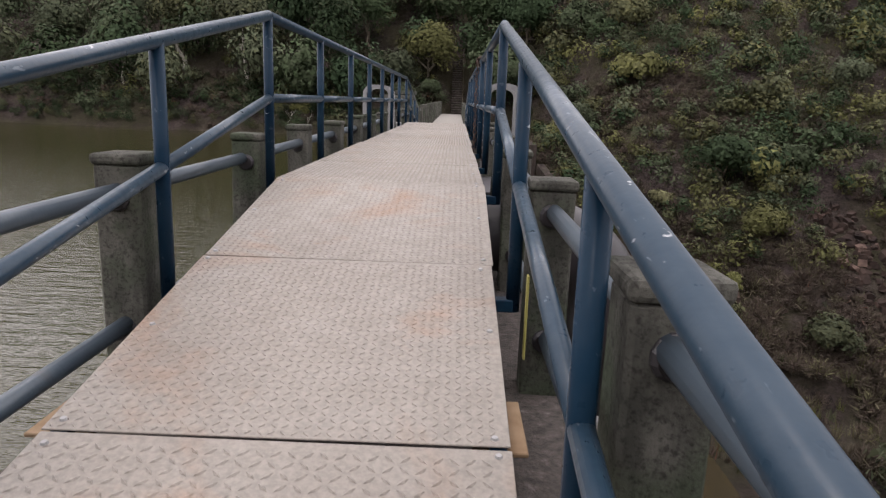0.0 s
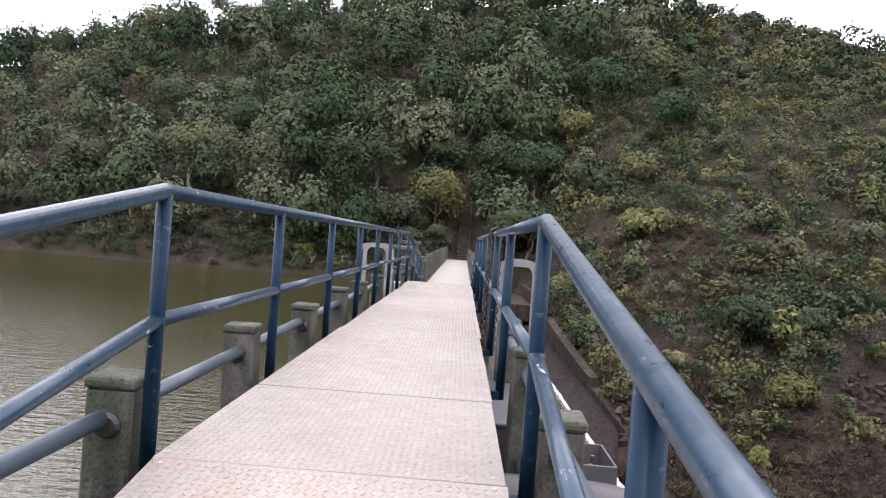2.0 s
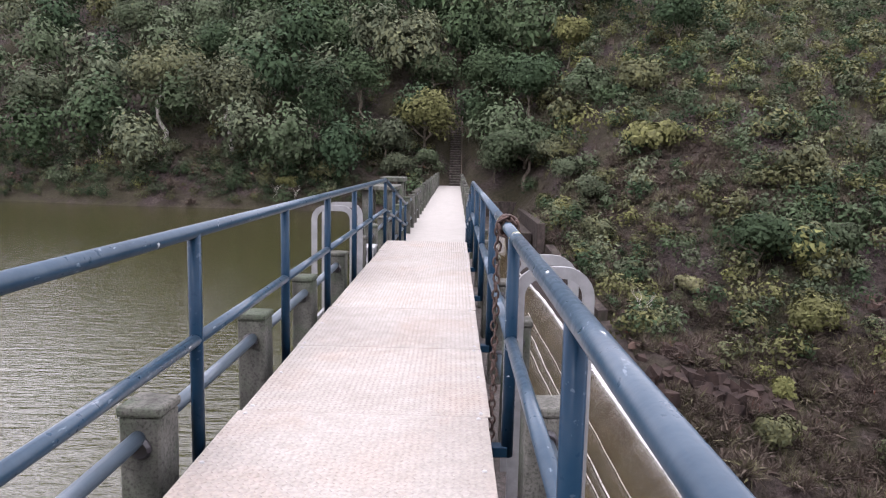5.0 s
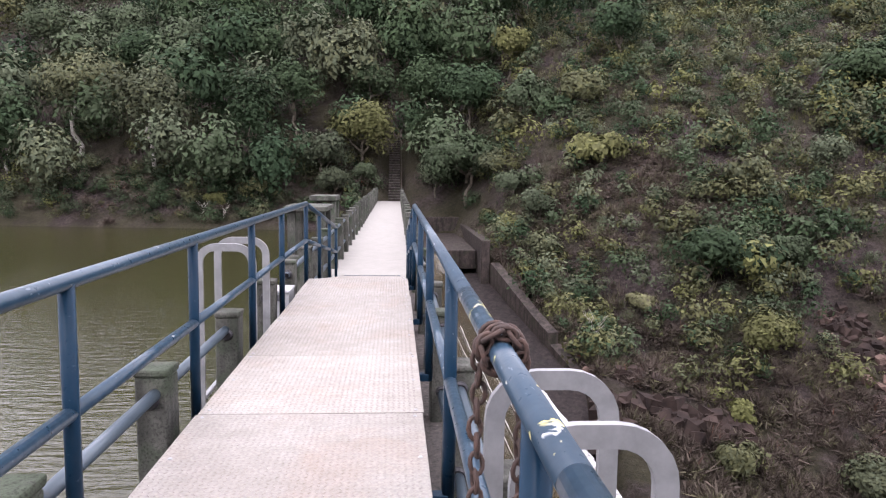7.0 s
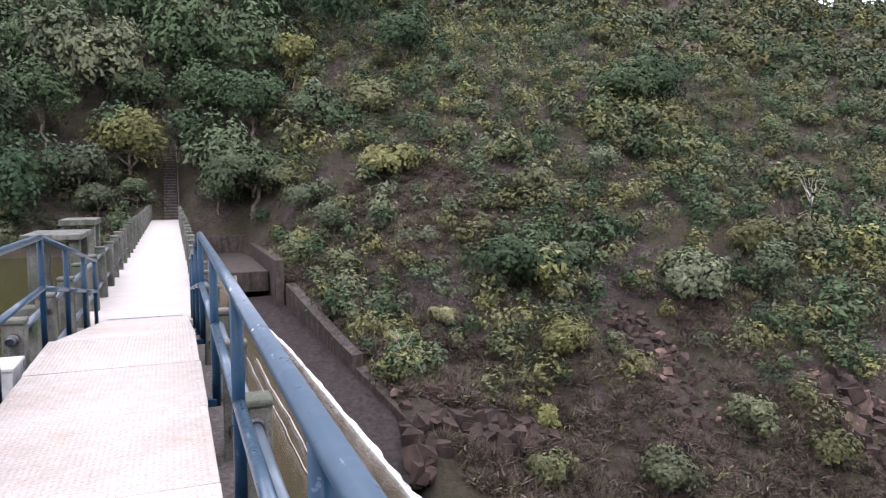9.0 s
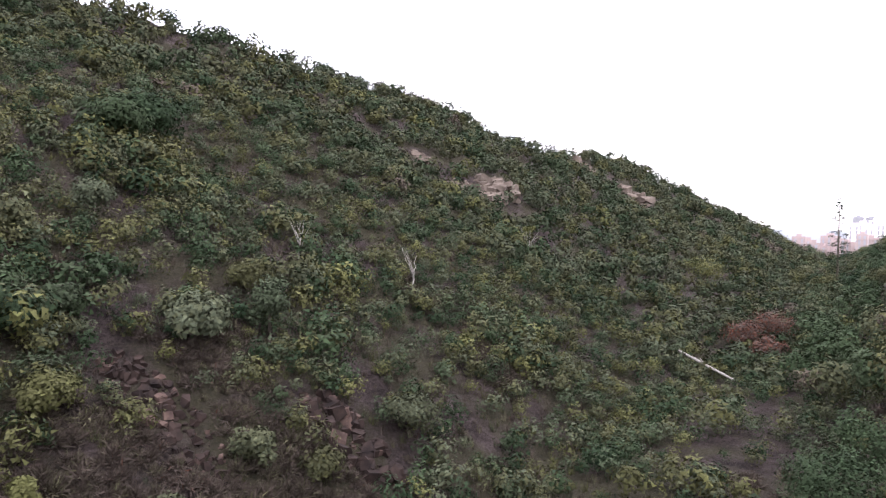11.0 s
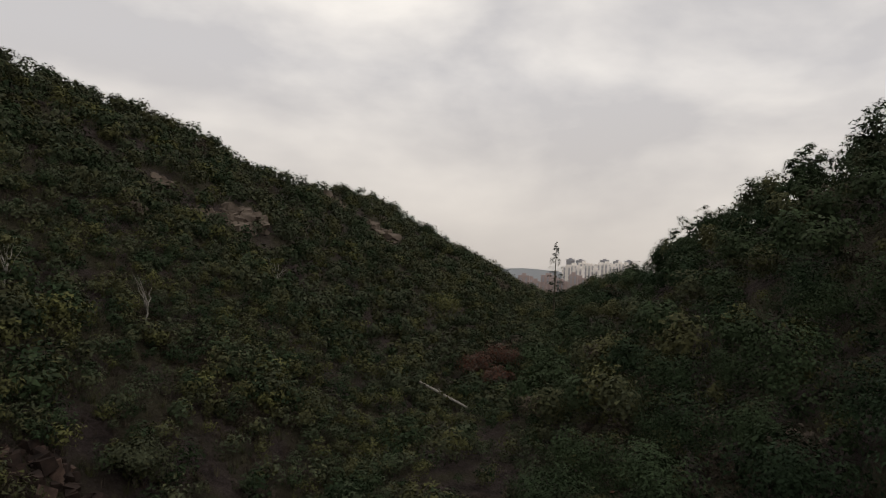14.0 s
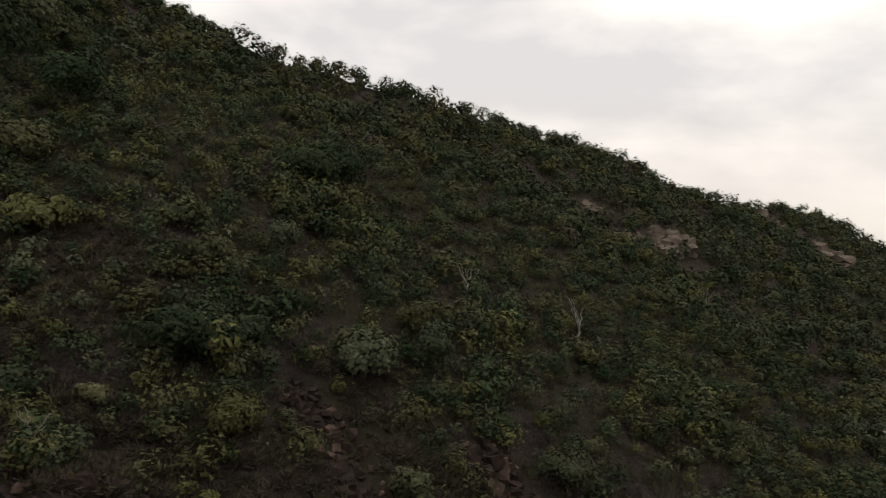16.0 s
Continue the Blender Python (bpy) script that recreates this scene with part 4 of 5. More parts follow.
# the wood that covers the far bank
sp = spread(5000, -75, 26, 47.5, 118, lambda x, y, z: dry_land(x, y, z) & (bearing(x, y) < np.interp(y, (47, 110), (9, 20)) + 5 * np.sin(y)) & (dist(x, y) < crest_dist(bearing(x, y)) + 8), RNG)
sp = apart(sp, 3.5, 330)
n = len(sp[0])
plant_all("woodland", "dense dark evergreen broadleaf wood on the far bank", "wood", FOREST, sp, RNG.uniform(4.2, 7.6, n), pick_tints(n, RNG, ((0.03, 5), (0.14, 5), (0.27, 5), (0.36, 4), (0.46, 1))), RNG, 0.02, (1, 1, 1.15))

# scrub on the open slope, finer where it is near
sp = spread(17000, -30, 75, -4, 80, lambda x, y, z: dry_land(x, y, z) & (dist(x, y) < 72) & (bearing(x, y) > -40) & (bearing(x, y) < 124) & ((y > 19) | (x > 13)) & (RNG.uniform(size=len(x)) < np.where(bearing(x, y) < np.interp(y, (47, 110), (8, 19)), 0.45, np.where(y > 13, 1.0, 0.45))), RNG)
n = len(sp[0])
keep = RNG.permutation(n)[:4600]
sp = tuple(a[keep] for a in sp)
x, y, z = sp
n = len(x)
patch = wobble(x, y, 0.33, 11) + wobble(x, y, 0.9, 12) * 0.6
tint = pick_tints(n, RNG, ((0.10, 3), (0.26, 3), (0.40, 4), (0.50, 4), (0.58, 1)))
brown = patch > np.interp(y + 0.6 * x, (28, 32, 38, 60), (-0.4, 0.2, 0.8, 1.3))
tint[brown] = RNG.uniform(0.82, 0.91, brown.sum())
size = RNG.uniform(1.0, 2.5, n) * np.where(brown, 0.8, 1.0) * np.where(patch < -0.7, 1.5, 1)
green = ~brown
plant_all("scrub", "low olive-green scrub covering the slope", "scrub", NEAR_SHRUBS, tuple(a[green] for a in sp), size[green], tint[green], RNG)
twiggy = tuple(a[brown] for a in sp)
plant_all("dry_scrub", "leafless grey-brown twiggy scrub on the slope", "scrub", TWIGS, twiggy, size[brown] * 1.15, tint[brown], RNG)
sp = spread(8000, 2, 44, 20, 48, lambda x, y, z: dry_land(x, y, z) & (dist(x, y) < 52) & (wobble(x, y, 0.28, 41) > np.interp(y + 0.6 * x, (28, 33, 40, 50), (-0.9, -0.6, -0.2, 0.6))), RNG)
n = min(len(sp[0]), 1250)
sp = tuple(a[:n] for a in sp)
plant_all("brush", "fine dry brown brush between the bushes", "scrub", TWIGS, sp, RNG.uniform(0.8, 1.8, n), RNG.uniform(0.82, 0.91, n), RNG)

sp = spread(16000, 16, 330, -6, 130, lambda x, y, z: dry_land(x, y, z) & (dist(x, y) >= 60) & (dist(x, y) < crest_dist(bearing(x, y)) + 12) & (bearing(x, y) < 93), RNG)
n = len(sp[0])
w_ = dist(sp[0], sp[1]) ** -1.7
keep = RNG.choice(n, min(n, 4200), replace=False, p=w_ / w_.sum())
sp = tuple(a[keep] for a in sp)
x, y, z = sp
n = len(x)
patch = wobble(x, y, 0.14, 14) + wobble(x, y, 0.4, 15) * 0.6
tint = pick_tints(n, RNG, ((0.12, 2), (0.28, 4), (0.42, 5), (0.54, 2)))
tint[patch > 0.75] = RNG.uniform(0.82, 0.91, (patch > 0.75).sum())
plant_all("far_scrub", "distant olive-brown scrub on the valley side", "scrub", FAR_SHRUBS, sp, RNG.uniform(1.7, 3.8, n) * (0.7 + dist(x, y) / 200), tint, RNG)

sp = spread(4200, 4, 60, 14, 52, lambda x, y, z: dry_land(x, y, z) & (dist(x, y) < 58), RNG)
n = len(sp[0])
plant_all("dry_grass", "dry brown grass and twigs between the shrubs", "grass", TUFTS, sp, RNG.uniform(0.3, 0.75, n), np.where(RNG.uniform(size=n) < 0.7, RNG.uniform(0.8, 0.91, n), RNG.uniform(0.35, 0.6, n)), RNG)

# fringe of the shore: low growth at the waterline
sp = spread(2000, -48, -1.3, 45.5, 58, lambda x, y, z: (z > WATER_Z + 0.25) & (z < WATER_Z + 4.0) & ((x < -1.6) | (y > 49)), RNG)
n = len(sp[0])
plant_all("shore_growth", "low green and rusty growth along the shore", "undergrowth", NEAR_SHRUBS, sp, RNG.uniform(0.7, 1.6, n), pick_tints(n, RNG, ((0.12, 4), (0.3, 5), (0.45, 3), (0.9, 2))), RNG)

# the wooded side of the valley to the south
sp = spread(9000, 14, 330, -75, 14, lambda x, y, z: (bearing(x, y) > 88.5) & (bearing(x, y) < 123) & (dist(x, y) < np.interp(bearing(x, y), SOUTH_B, SOUTH_D) + 10), RNG)
order = np.argsort(dist(sp[0], sp[1]) + RNG.uniform(0, 30, len(sp[0])))
sp = apart(tuple(a[order] for a in sp), 3.2, 470)
n = len(sp[0])
near = dist(sp[0], sp[1]) < 42
tint = pick_tints(n, RNG, ((0.08, 3), (0.22, 6), (0.46, 4), (0.88, 1)))
size = RNG.uniform(3.0, 5.4, n)
plant_all("south_wood", "dark mixed wood on the opposite valley side", "wood", SOUTH_KINDS, tuple(a[~near] for a in sp), size[~near], tint[~near], RNG)
plant_all("south_trees", "dark green trees crowding the near valley side", "wood", NEAR_SOUTH, tuple(a[near] for a in sp), size[near], RNG.uniform(0.0, 0.2, near.sum()), RNG)
sp = spread(4200, 14, 80, -48, 8, lambda x, y, z: (bearing(x, y) > 94) & (bearing(x, y) < 128) & (dist(x, y) < 82), RNG)
sp = apart(sp, 1.4, 1150)
n = len(sp[0])
plant_all("south_scrub", "dark green undergrowth on the opposite valley side", "scrub", NEAR_SHRUBS, sp, RNG.uniform(1.6, 3.0, n), pick_tints(n, RNG, ((0.1, 3), (0.24, 5), (0.5, 4), (0.88, 1))), RNG)
sp = spread(2200, 22, 240, -70, 12, lambda x, y, z: (bearing(x, y) > 97.4) & (np.abs(dist(x, y) - np.interp(bearing(x, y), SOUTH_B, SOUTH_D)) < 9), RNG)
keep = np.arange(min(len(sp[0]), 190))
sp = tuple(a[keep] for a in sp)
n = len(sp[0])
plant_all("pine_row", "ragged pines along the southern crest", "pines", PINES, sp, RNG.uniform(3.6, 6.8, n), RNG.uniform(0.05, 0.4, n), RNG)
# small ragged trees along the northern crest
sp = spread(12000, -80, 300, 20, 140, lambda x, y, z: (bearing(x, y) > -42) & (bearing(x, y) < 88) & (np.abs(dist(x, y) - crest_dist(bearing(x, y))) < 4), RNG)
keep = np.arange(min(len(sp[0]), 330))
sp = tuple(a[keep] for a in sp)
n = len(sp[0])
plant_all("crest_trees", "small ragged trees along the skyline", "trees", PINES + FAR_SHRUBS, sp, RNG.uniform(1.8, 5.0, n) * np.interp(bearing(sp[0], sp[1]), (-40, 20, 45), (1.3, 0.9, 0.9)), RNG.uniform(0.0, 0.35, n), RNG)


def limb_bm(base, tip, r0, r1, bend, rng, n=5):
    b, t = Vector(base), Vector(tip)
    pts = []
    for i in range(n + 1):
        u = i / n
        j = Vector((rng.uniform(-1, 1), rng.uniform(-1, 1), 0)) * bend * math.sin(u * math.pi)
        pts.append(b.lerp(t, u) + j)
    return tube_bm(pts, [r0 + (r1 - r0) * i / n for i in range(n + 1)], 7)


def tree(x, y, wide, high, tint, seed, label, category="tree", bark=None, lift=0.0, count=1700, group="", name=""):
    """A tree or bush: tapered trunk, limbs, and a crown of leaves in clumps."""
    count = int(count * 1.35)
    rs, rr = np.random.RandomState(seed), random.Random(seed)
    z = land_at(x, y) - 0.1
    root = tag_root(name or category.replace(" ", "_"), label, category, group, m=Matrix.Translation((x, y, z)))
    c, r = crown_clumps(26, rs, -0.3, 0.85 if high > wide else 0.65)
    if lift > 0.8:
        c[:, 2] -= 0.12
    scale = np.array((wide, wide, high))
    cc = c * scale + (0, 0, lift)
    lv = leaves(count, cc, r * min(wide, high) * 1.05, 0.25 if wide > 3.4 else 0.16, rs, 0.5, simple=True)
    hub = lift + high * 0.28
    bm = limb_bm((0, 0, -0.2), (rr.uniform(-0.15, 0.15), rr.uniform(-0.1, 0.1), hub), 0.018 * wide + 0.02, 0.012 * wide + 0.012, 0.05 * wide, rr)
    part("trunk", bm, bark or BARK, root, smooth=True)
    for i in range(4):
        k = cc[rr.randrange(len(cc))]
        part("limb", limb_bm((0, 0, hub * rr.uniform(0.55, 0.95)), tuple(k), 0.014 * wide + 0.01, 0.006, 0.05 * wide, rr), bark or BARK, root, smooth=True)
    part("crown", quads_mesh("crown", lv, LEAF, np.clip(tint + rs.normal(0, 0.025, count), 0, 1)), LEAF, root)
    return root


WOOD = (
    (-21.6, 53.1, 8.5, 6.7, 0.44, 2.4), (-16.0, 51.0, 7.5, 7.1, 0.40, 1.8), (-15.3, 58.5, 7.1, 7.1, 0.3, 1), (-9.1, 49.6, 5.0, 8.4, 0.10, 0.6),
    (-6.8, 53.1, 4.6, 6.3, 0.2, 0.5), (-4.6, 49.6, 4.6, 4.0, 0.35, 0.2), (5.6, 50.5, 5.9, 5.2, 0.10, 1), (2.6, 54.0, 4.9, 4.9, 0.2, 1),
    (-3.0, 58.0, 5.4, 5.4, 0.40, 1), (0.4, 61.5, 6.2, 5.3, 0.2, 1), (-6.1, 61.6, 5.9, 5.4, 0.2, 1), (8.3, 52.0, 3.7, 3.3, 0.58, 0.8),
    (14.8, 47.7, 4.3, 4.3, 0.10, 0.6), (-22.1, 63.1, 6.9, 5.8, 0.3, 1), (-28.8, 64.9, 6.8, 6.2, 0.3, 1), (-26.2, 52.5, 5.1, 5.5, 0.3, 1.5),
    (-9.6, 57.9, 5.1, 5.5, 0.2, 1), (4.2, 57.2, 4.6, 4.2, 0.2, 0.8), (-32.0, 55.0, 6.0, 5.5, 0.36, 1.2), (-12.5, 50.2, 3.8, 3.4, 0.3, 0.2),
    (27.8, 42.2, 4.7, 3.9, 0.22, 0.2), (30.3, 42.6, 6.0, 4.0, 0.10, 0.1), (-19.0, 58.5, 6.0, 6.0, 0.12, 1), (10.5, 57.0, 5.0, 4.6, 0.15, 0.6),
)
TONES = ((0.15, "dark blue-green leafy tree on the wooded bank"), (0.32, "deep green leafy tree on the wooded bank"), (0.5, "grey-green broad tree on the bank"), (1.0, "yellow-green leafy tree on the bank"))
for i, (x, y, w, h, t, lift) in enumerate(WOOD):
    tree(x, y, w, h, t, 200 + i, next(b for a, b in TONES if t <= a), lift=lift, group="bank trees", count=3600 if w > 5 else 2400, bark=PALE_BARK if i in (0, 1, 15) else None)
tree(-1.75, 50.6, 5.6, 4.8, 0.57, 301, "pale yellow-green tree beside the stair foot", lift=1.3, count=3200)
tree(4.9, 46.2, 7.0, 4.6, 0.27, 302, "spreading green tree with forked trunk behind the basin", lift=0.9, count=4200)
for i, (x, y, w, h, t) in enumerate(((3.0, 47.8, 3.0, 2.6, 0.35), (2.4, 51.2, 3.6, 3.4, 0.22), (-1.6, 49.4, 2.2, 1.8, 0.3), (-3.6, 48.6, 2.8, 2.2, 0.36), (3.0, 55.0, 5.0, 4.6, 0.15), (-1.4, 55.5, 4.4, 4.2, 0.25), (1.6, 57.5, 5.0, 4.6, 0.12), (6.4, 44.6, 2.4, 2.0, 0.42), (7.0, 41.4, 2.6, 1.9, 0.32), (5.6, 41.0, 1.5, 1.1, 0.5), (8.8, 46.5, 3.6, 3.0, 0.28), (11.5, 44.0, 3.6, 2.6, 0.46))):
    tree(x, y, w, h, t, 310 + i, "leafy green tree crowding the stair and basin", lift=0.3, group="bank trees", count=1800)
BUSHES = (
    (13.4, 30.0, 4.6, 3.2, 0.14, "large dark green creeper-covered bush on the slope"), (14.3, 26.6, 2.6, 2.2, 0.55, "round yellow-green bush on the slope"),
    (8.3, 31.7, 2.0, 1.5, 0.36, "small silvery green shrub by the training wall"), (10.5, 30.1, 1.9, 1.1, 0.76, "pale cream-leaved shrub on the slope"),
    (8.4, 29.4, 2.6, 0.9, 0.68, "low bright yellow-green shrub"), (7.4, 34.7, 2.1, 1.9, 0.42, "slim grey-green shrub by the basin"),
    (11.3, 38.8, 4.6, 2.3, 0.55, "wide olive thicket on the slope"), (21.4, 27.9, 3.9, 3.0, 0.38, "grey-green thicket above the rock scar"),
    (25.4, 27.4, 2.5, 3.4, 0.3, "upright green tree on the scrub slope"), (17.0, 30.5, 2.4, 1.9, 0.28, "green bush beside the large creeper bush"),
    (26.9, 30.1, 3.3, 2.4, 0.5, "olive bush on the scrub slope"), (8.0, 38.6, 2.6, 2.0, 0.34, "green bush below the wood"),
    (12.3, 24.6, 1.3, 1.0, 0.62, "small light green bush above the ledge"), (19.5, 22.4, 2.4, 1.9, 0.42, "green bush between the rock scars"),
    (21.6, 21.0, 2.2, 1.8, 0.48, "olive bush beside the rock scar"), (15.0, 21.5, 2.6, 1.9, 0.4, "green bush below the ledge"),
    (11.0, 22.0, 2.0, 1.4, 0.46, "leafy bush under the rock ledge"), (28.0, 21.0, 3.4, 2.4, 0.40, "grey-green bush low on the slope"),
    (17.5, 35.0, 3.0, 2.2, 0.46, "olive bush high on the slope"), (22.0, 36.0, 3.4, 2.6, 0.36, "green bush high on the slope"),
)
for i, (x, y, w, h, t, lab) in enumerate(BUSHES):
    tree(x, y, w, h, t, 400 + i, lab, "bush", count=1900 if w > 2.2 else 1000)
tree(-8.8, 49.0, 2.4, 1.6, 0.74, 330, "rusty yellow bush at the water's edge", "bush")
tree(-11.0, 48.4, 2.6, 1.1, 0.60, 331, "bright green low bush at the water's edge", "bush")


for x, y, w, seed in ((80.0, 11.4, 6.5, 350), (84.5, 9.8, 7.5, 351), (75.5, 9.0, 5.0, 352)):
    tree(x, y, w, w * 0.62, 0.965, seed, "rust-red leafy bush down in the valley", "bush", count=2000)
tree(102.6, 18.9, 7.0, 5.5, 0.58, 353, "yellow-green tree down in the valley", lift=0.4, count=900)


def bare_tree(x, y, high, seed, label, top=0.0):
    rr = random.Random(seed)
    root = tag_root("bare_tree", label, "tree", m=Matrix.Translation((x, y, land_at(x, y) - 0.1)))
    part("trunk", limb_bm((0, 0, 0), (0.25, 0, high * 0.5), 0.02 * high, 0.012 * high, 0.08, rr), PALE_BARK, root, smooth=True)
    for i in range(7):
        a = rr.uniform(0, 6.28)
        part("limb", limb_bm((0.2, 0, high * rr.uniform(0.25, 0.5)), (0.2 + math.cos(a) * high * 0.28, math.sin(a) * high * 0.28, high * rr.uniform(0.7, 1.0)), 0.01 * high, 0.005, 0.1, rr), PALE_BARK, root, smooth=True)
    if top:
        rs = np.random.RandomState(seed)
        c, r = crown_clumps(8, rs)
        lv = leaves(260, c * (1.5, 1.5, 1.0) + (0.2, 0, high * 0.72), r * 1.2, 0.2, rs)
        part("crown", quads_mesh("crown", lv, LEAF, np.full(260, top)), LEAF, root)
    return root


bare_tree(32.9, 32.2, 2.9, 1, "pale-trunked young tree with a bright green top", 0.72)
bare_tree(39.6, 28.2, 3.4, 2, "bare dead tree with white trunk on the scrub slope")
bare_tree(7.7, 27.4, 1.7, 3, "thin bare grey sapling beside the trough wall")
bare_tree(-12.0, 47.6, 1.5, 4, "bare driftwood branches at the shoreline")
bare_tree(-10.6, 47.4, 1.3, 5, "bare driftwood branches at the shoreline")
bare_tree(63.0, 29.5, 3.6, 6, "pale-stemmed small tree with yellow-green top on the valley side", 0.6)


def log_thing(a, b, r, label, mat):
    root = tag_root("fallen_log", label, "log")
    rr = random.Random(9)
    part("stem", limb_bm(a, b, r, r * 0.6, 0.05, rr, 8), mat, root, smooth=True)
    m = Vector(a).lerp(Vector(b), 0.55)
    part("branch_stub", limb_bm(tuple(m), (m.x + 0.3, m.y + 0.5, m.z + 0.5), r * 0.5, r * 0.2, 0.02, rr, 3), mat, root, smooth=True)


log_thing((66.4, 16.3, land_at(66.4, 16.3) + 0.75), (61.3, 10.7, land_at(61.3, 10.7) + 0.75), 0.15, "long white fallen trunk lying across the valley scrub", PALE_BARK)
log_thing((6.2, 38.9, land_at(6.2, 38.9) + 0.25), (7.6, 38.5, land_at(7.6, 38.5) + 0.3), 0.10, "short brown fallen log on the bank", BARK)

# tall slender conifer that stands against the city
cx, cy = 172.0, 2.6
con = tag_root("slender_conifer", "tall slender dark conifer rising above the valley trees", "tree", m=Matrix.Translation((cx, cy, -9.5)))
part("trunk", tube_bm([(0, 0, 0), (0.1, 0, 10), (0, 0, 20.6)], [0.3, 0.2, 0.04], 8), BARK, con)
rs = np.random.RandomState(77)
hh = rs.uniform(3, 20.4, 110)
rad = np.interp(hh, (5, 9, 15, 20.4), (1.7, 2.1, 1.5, 0.3))
ang = rs.uniform(0, 6.28, 110)
cc = np.stack([np.cos(ang) * rad * 0.8, np.sin(ang) * rad * 0.8, hh], 1)
part("crown", quads_mesh("crown", leaves(2000, cc, rad * 0.30 + 0.06, 0.40, rs, 0.4, (1, 1, 0.5)), LEAF, np.full(2000, 0.05)), LEAF, con)


# ---- rocks ----
def block_bm(rng):
    """An angular split block with uneven corners and broken edges."""
    bm = bmesh.new()
    bmesh.ops.create_cube(bm, size=1.6)
    for v in bm.verts:
        v.co += Vector((rng.uniform(-0.32, 0.32), rng.uniform(-0.32, 0.32), rng.uniform(-0.28, 0.28)))
    for _ in range(3):
        n_ = Vector((rng.gauss(0, 1), rng.gauss(0, 1), rng.gauss(0, 0.7))).normalized()
        cut = bmesh.ops.bisect_plane(bm, geom=bm.verts[:] + bm.edges[:] + bm.faces[:], plane_co=n_ * rng.uniform(0.55, 0.85), plane_no=n_, clear_outer=True)
        bmesh.ops.contextual_create(bm, geom=[e for e in cut["geom_cut"] if isinstance(e, bmesh.types.BMEdge)])
    bmesh.ops.recalc_face_normals(bm, faces=bm.faces[:])
    return bm


rngk = random.Random(31)
BLOCKS = [as_mesh("rock", block_bm(rngk), ROCK) for _ in range(5)]
SLABS = [as_mesh("rock", block_bm(rngk), ROCK_PALE) for _ in range(5)]
BLOCKS_DARK = [as_mesh("rock", block_bm(rngk), ROCK_DARK) for _ in range(7)]


def outcrop(name, label, spots, meshes, lo, hi, seed, tall=1.0):
    rr = random.Random(seed)
    root = tag_root(name, label, "rocks")
    for cx_, cy_, ra, rb, n_ in spots:
        for _ in range(n_):
            a, u = rr.uniform(0, 6.28), math.sqrt(rr.random())
            x_, y_ = cx_ + ra * u * math.cos(a), cy_ + rb * u * math.sin(a)
            s = lo + (hi - lo) * rr.random() ** 2.2
            m = pose(x_, y_, land_at(x_, y_) + s * 0.15, rr.uniform(-25, 25), rr.uniform(-25, 25), rr.uniform(0, 360)) @ Matrix.Diagonal((s * rr.uniform(0.8, 1.5), s, s * tall, 1))
            part("rock", rr.choice(meshes), ROCK, root, m=m)


outcrop("rock_scar", "bare scar of broken reddish granite rubble on the slope", ((17.9, 25.6, 1.5, 3.2, 290),), BLOCKS + BLOCKS_DARK + BLOCKS_DARK, 0.03, 0.24, 1)
outcrop("rock_scar", "bare reddish rock face with rubble low on the slope", ((24.6, 22.0, 1.5, 2.5, 150),), BLOCKS + BLOCKS_DARK + BLOCKS_DARK, 0.06, 0.42, 2)
outcrop("rock_ledge", "dark angular granite ledge above the spillway end", ((10.0, 24.2, 2.8, 0.35, 110), (9.4, 23.4, 2.6, 0.4, 90), (6.8, 23.0, 0.6, 1.0, 45), (9.2, 25.9, 1.2, 0.3, 30)), BLOCKS_DARK, 0.06, 0.34, 3, 1.5)
outcrop("rock_slabs", "tilted pale granite slabs high on the valley side", ((74.5, 38.6, 3.6, 2.6, 60), (70.5, 41.0, 1.6, 1.0, 14), (69.5, 46.4, 2.4, 0.8, 14)), SLABS, 0.22, 1.1, 4, 0.55)
outcrop("rock_slabs", "weathered granite domes near the skyline", ((143, 40, 6, 4, 40), (140, 50, 8, 3, 24)), SLABS, 0.5, 1.7, 5, 0.6)
outcrop("loose_stones", "scattered stones along the trough wall", ((7.6, 27.5, 0.9, 3.0, 30), (6.5, 33, 0.8, 2.0, 16), (12, 26, 4, 2, 40)), BLOCKS + BLOCKS_DARK, 0.04, 0.2, 6)

# ---- the city beyond the valley mouth, haze painted into its colours ----
# no haze in the air: these pale, flat base colours carry it
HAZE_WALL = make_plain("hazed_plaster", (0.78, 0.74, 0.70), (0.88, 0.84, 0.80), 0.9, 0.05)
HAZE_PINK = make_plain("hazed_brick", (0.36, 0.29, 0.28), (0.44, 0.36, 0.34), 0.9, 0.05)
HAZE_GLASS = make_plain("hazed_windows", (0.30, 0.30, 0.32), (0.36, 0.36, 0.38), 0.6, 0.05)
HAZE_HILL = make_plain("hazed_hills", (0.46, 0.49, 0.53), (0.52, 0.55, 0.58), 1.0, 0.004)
rngt = random.Random(8)


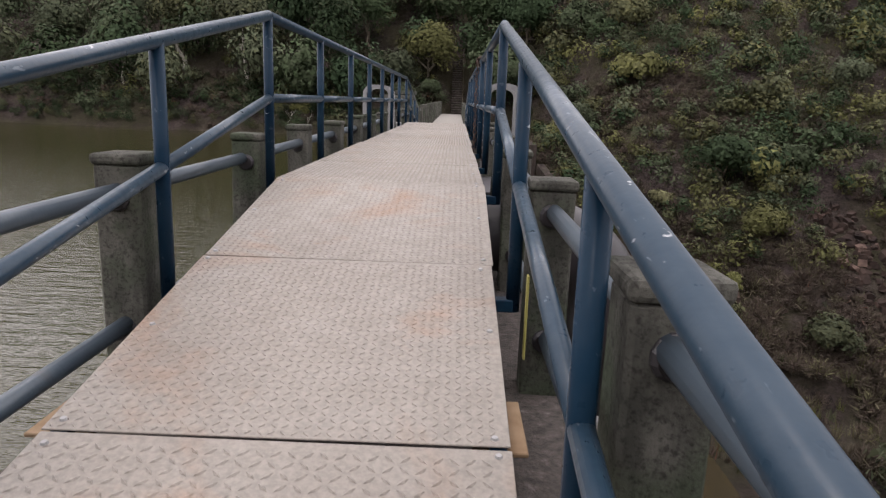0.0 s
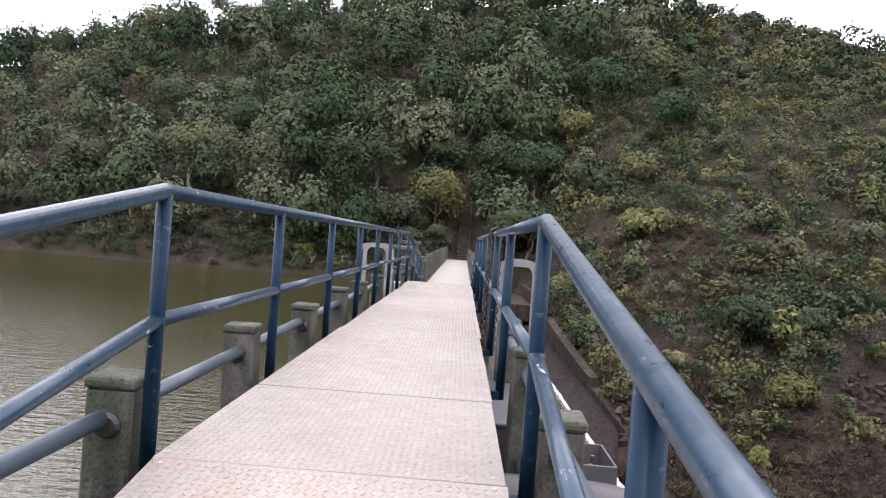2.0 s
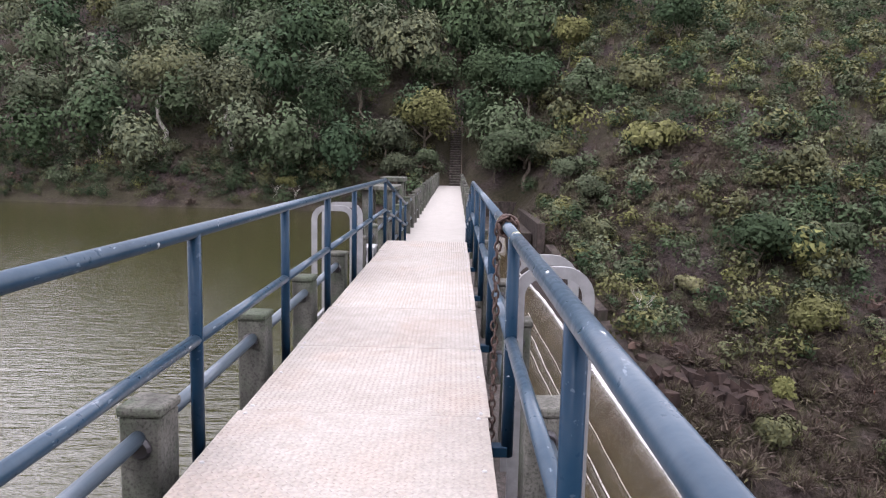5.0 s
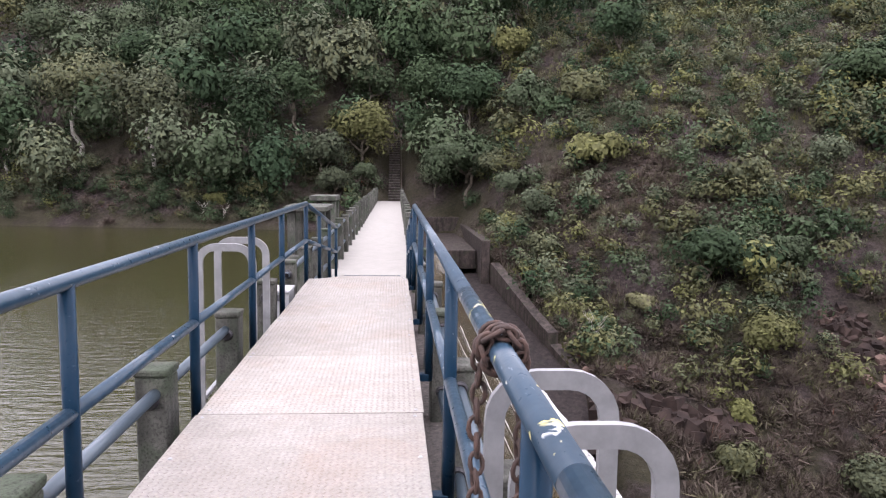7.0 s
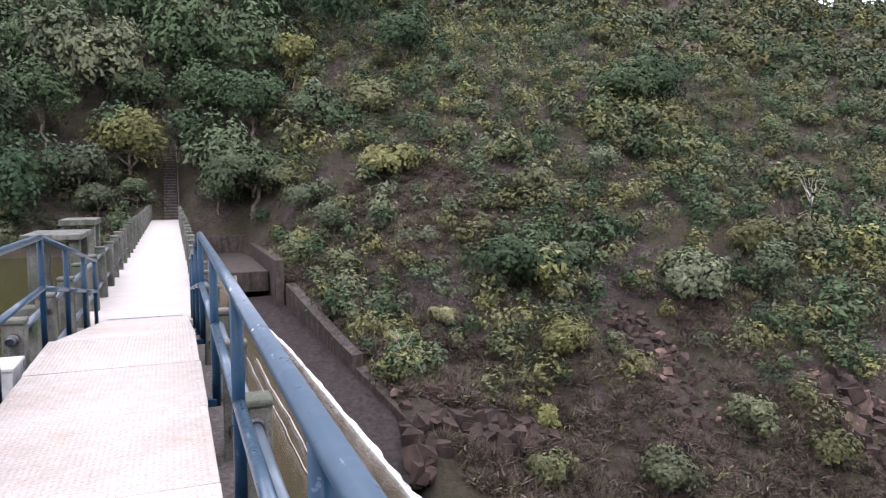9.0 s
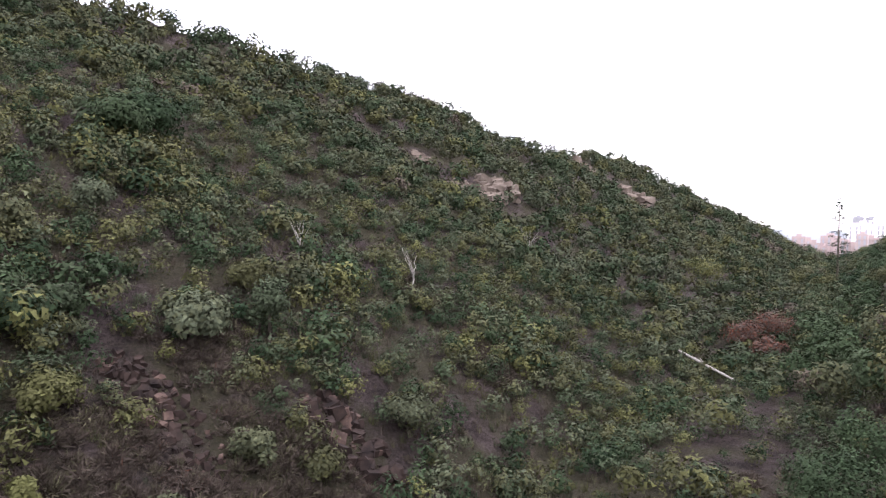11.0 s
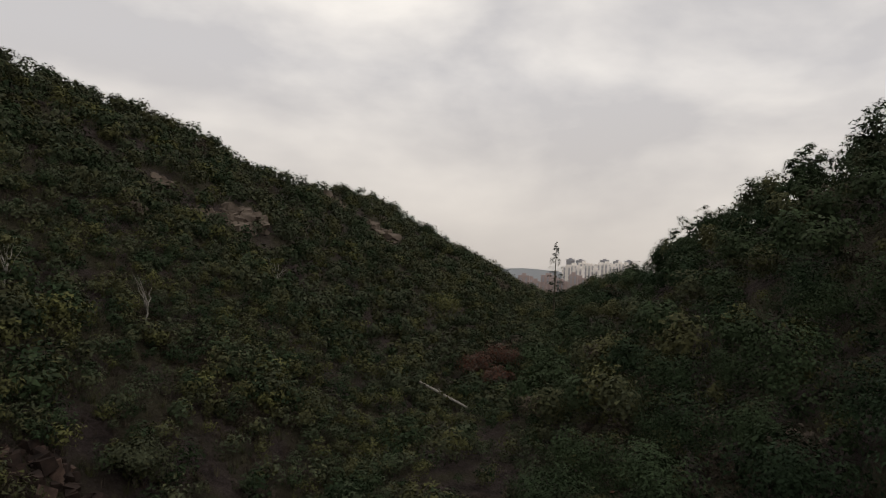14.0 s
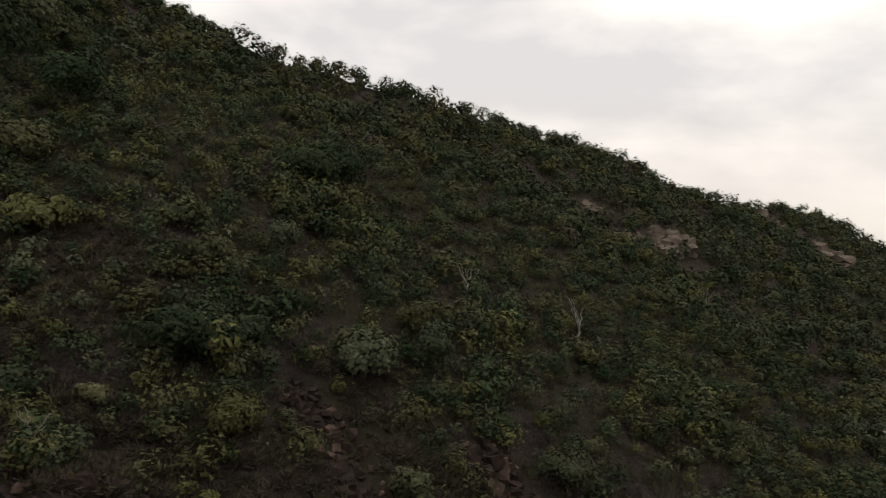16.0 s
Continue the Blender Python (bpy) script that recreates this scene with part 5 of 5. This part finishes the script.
def tower(d, b, w, top, mat, label):
    a = radians(b)
    x, y = EYE0[0] + d * math.sin(a), EYE0[1] + d * math.cos(a)
    root = tag_root("apartment_tower", label, "building", "city towers", m=pose(x, y, -26, 0, 0, -b + 90 + rngt.uniform(-20, 20)))
    h = top + 26
    part("wall", box_bm((-9, -w / 2, 0), (9, w / 2, h)), mat, root)
    part("roof", box_bm((-4, -w / 5, h), (4, w / 5, h + 4)), mat, root)
    n_ = max(2, int(w / 7))
    for i in range(n_):
        yy = -w / 2 + (i + 0.5) * w / n_
        part("window", box_bm((-9.4, yy - 1.5, 4), (-9.02, yy + 1.5, h - 3)), HAZE_GLASS, root)
    for i in range(int(h / 9)):
        part("balcony", box_bm((-10.2, -w / 2, 6 + i * 9), (-9.42, w / 2, 7.1 + i * 9)), mat, root)
    return root


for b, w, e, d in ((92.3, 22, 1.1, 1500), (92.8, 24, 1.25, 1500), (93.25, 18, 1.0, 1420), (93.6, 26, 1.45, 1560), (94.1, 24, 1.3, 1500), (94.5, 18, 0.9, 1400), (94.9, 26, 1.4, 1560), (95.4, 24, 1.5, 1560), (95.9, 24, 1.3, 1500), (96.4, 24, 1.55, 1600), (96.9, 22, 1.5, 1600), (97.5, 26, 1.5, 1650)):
    tower(d, b - 0.8, w * 0.9, 1.3 + d * math.tan(radians(e + 0.2)), HAZE_WALL, "high-rise apartment tower painted pale for distance haze")
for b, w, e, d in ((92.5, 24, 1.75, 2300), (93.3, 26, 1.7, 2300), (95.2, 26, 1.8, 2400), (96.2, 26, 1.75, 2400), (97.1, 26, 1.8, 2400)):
    tower(d, b - 0.8, w, 1.3 + d * math.tan(radians(e + 0.15)), HAZE_GLASS, "far high-rise tower painted faint grey for distance haze")
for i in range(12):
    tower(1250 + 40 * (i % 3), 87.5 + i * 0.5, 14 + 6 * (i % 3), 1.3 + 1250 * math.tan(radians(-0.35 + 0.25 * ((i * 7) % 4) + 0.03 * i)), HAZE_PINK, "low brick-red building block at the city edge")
# far ridge strip; its blue-grey is distance haze put into the colour
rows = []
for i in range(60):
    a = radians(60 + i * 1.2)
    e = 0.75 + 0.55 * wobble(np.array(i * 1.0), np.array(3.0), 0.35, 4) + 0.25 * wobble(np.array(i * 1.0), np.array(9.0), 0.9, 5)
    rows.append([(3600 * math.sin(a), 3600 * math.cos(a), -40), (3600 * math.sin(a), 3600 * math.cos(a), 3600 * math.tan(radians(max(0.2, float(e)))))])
tagged(new("backdrop", strip_mesh("backdrop", rows, HAZE_HILL)), "hills on the horizon painted faint blue-grey for haze", "hills", kind="structure")
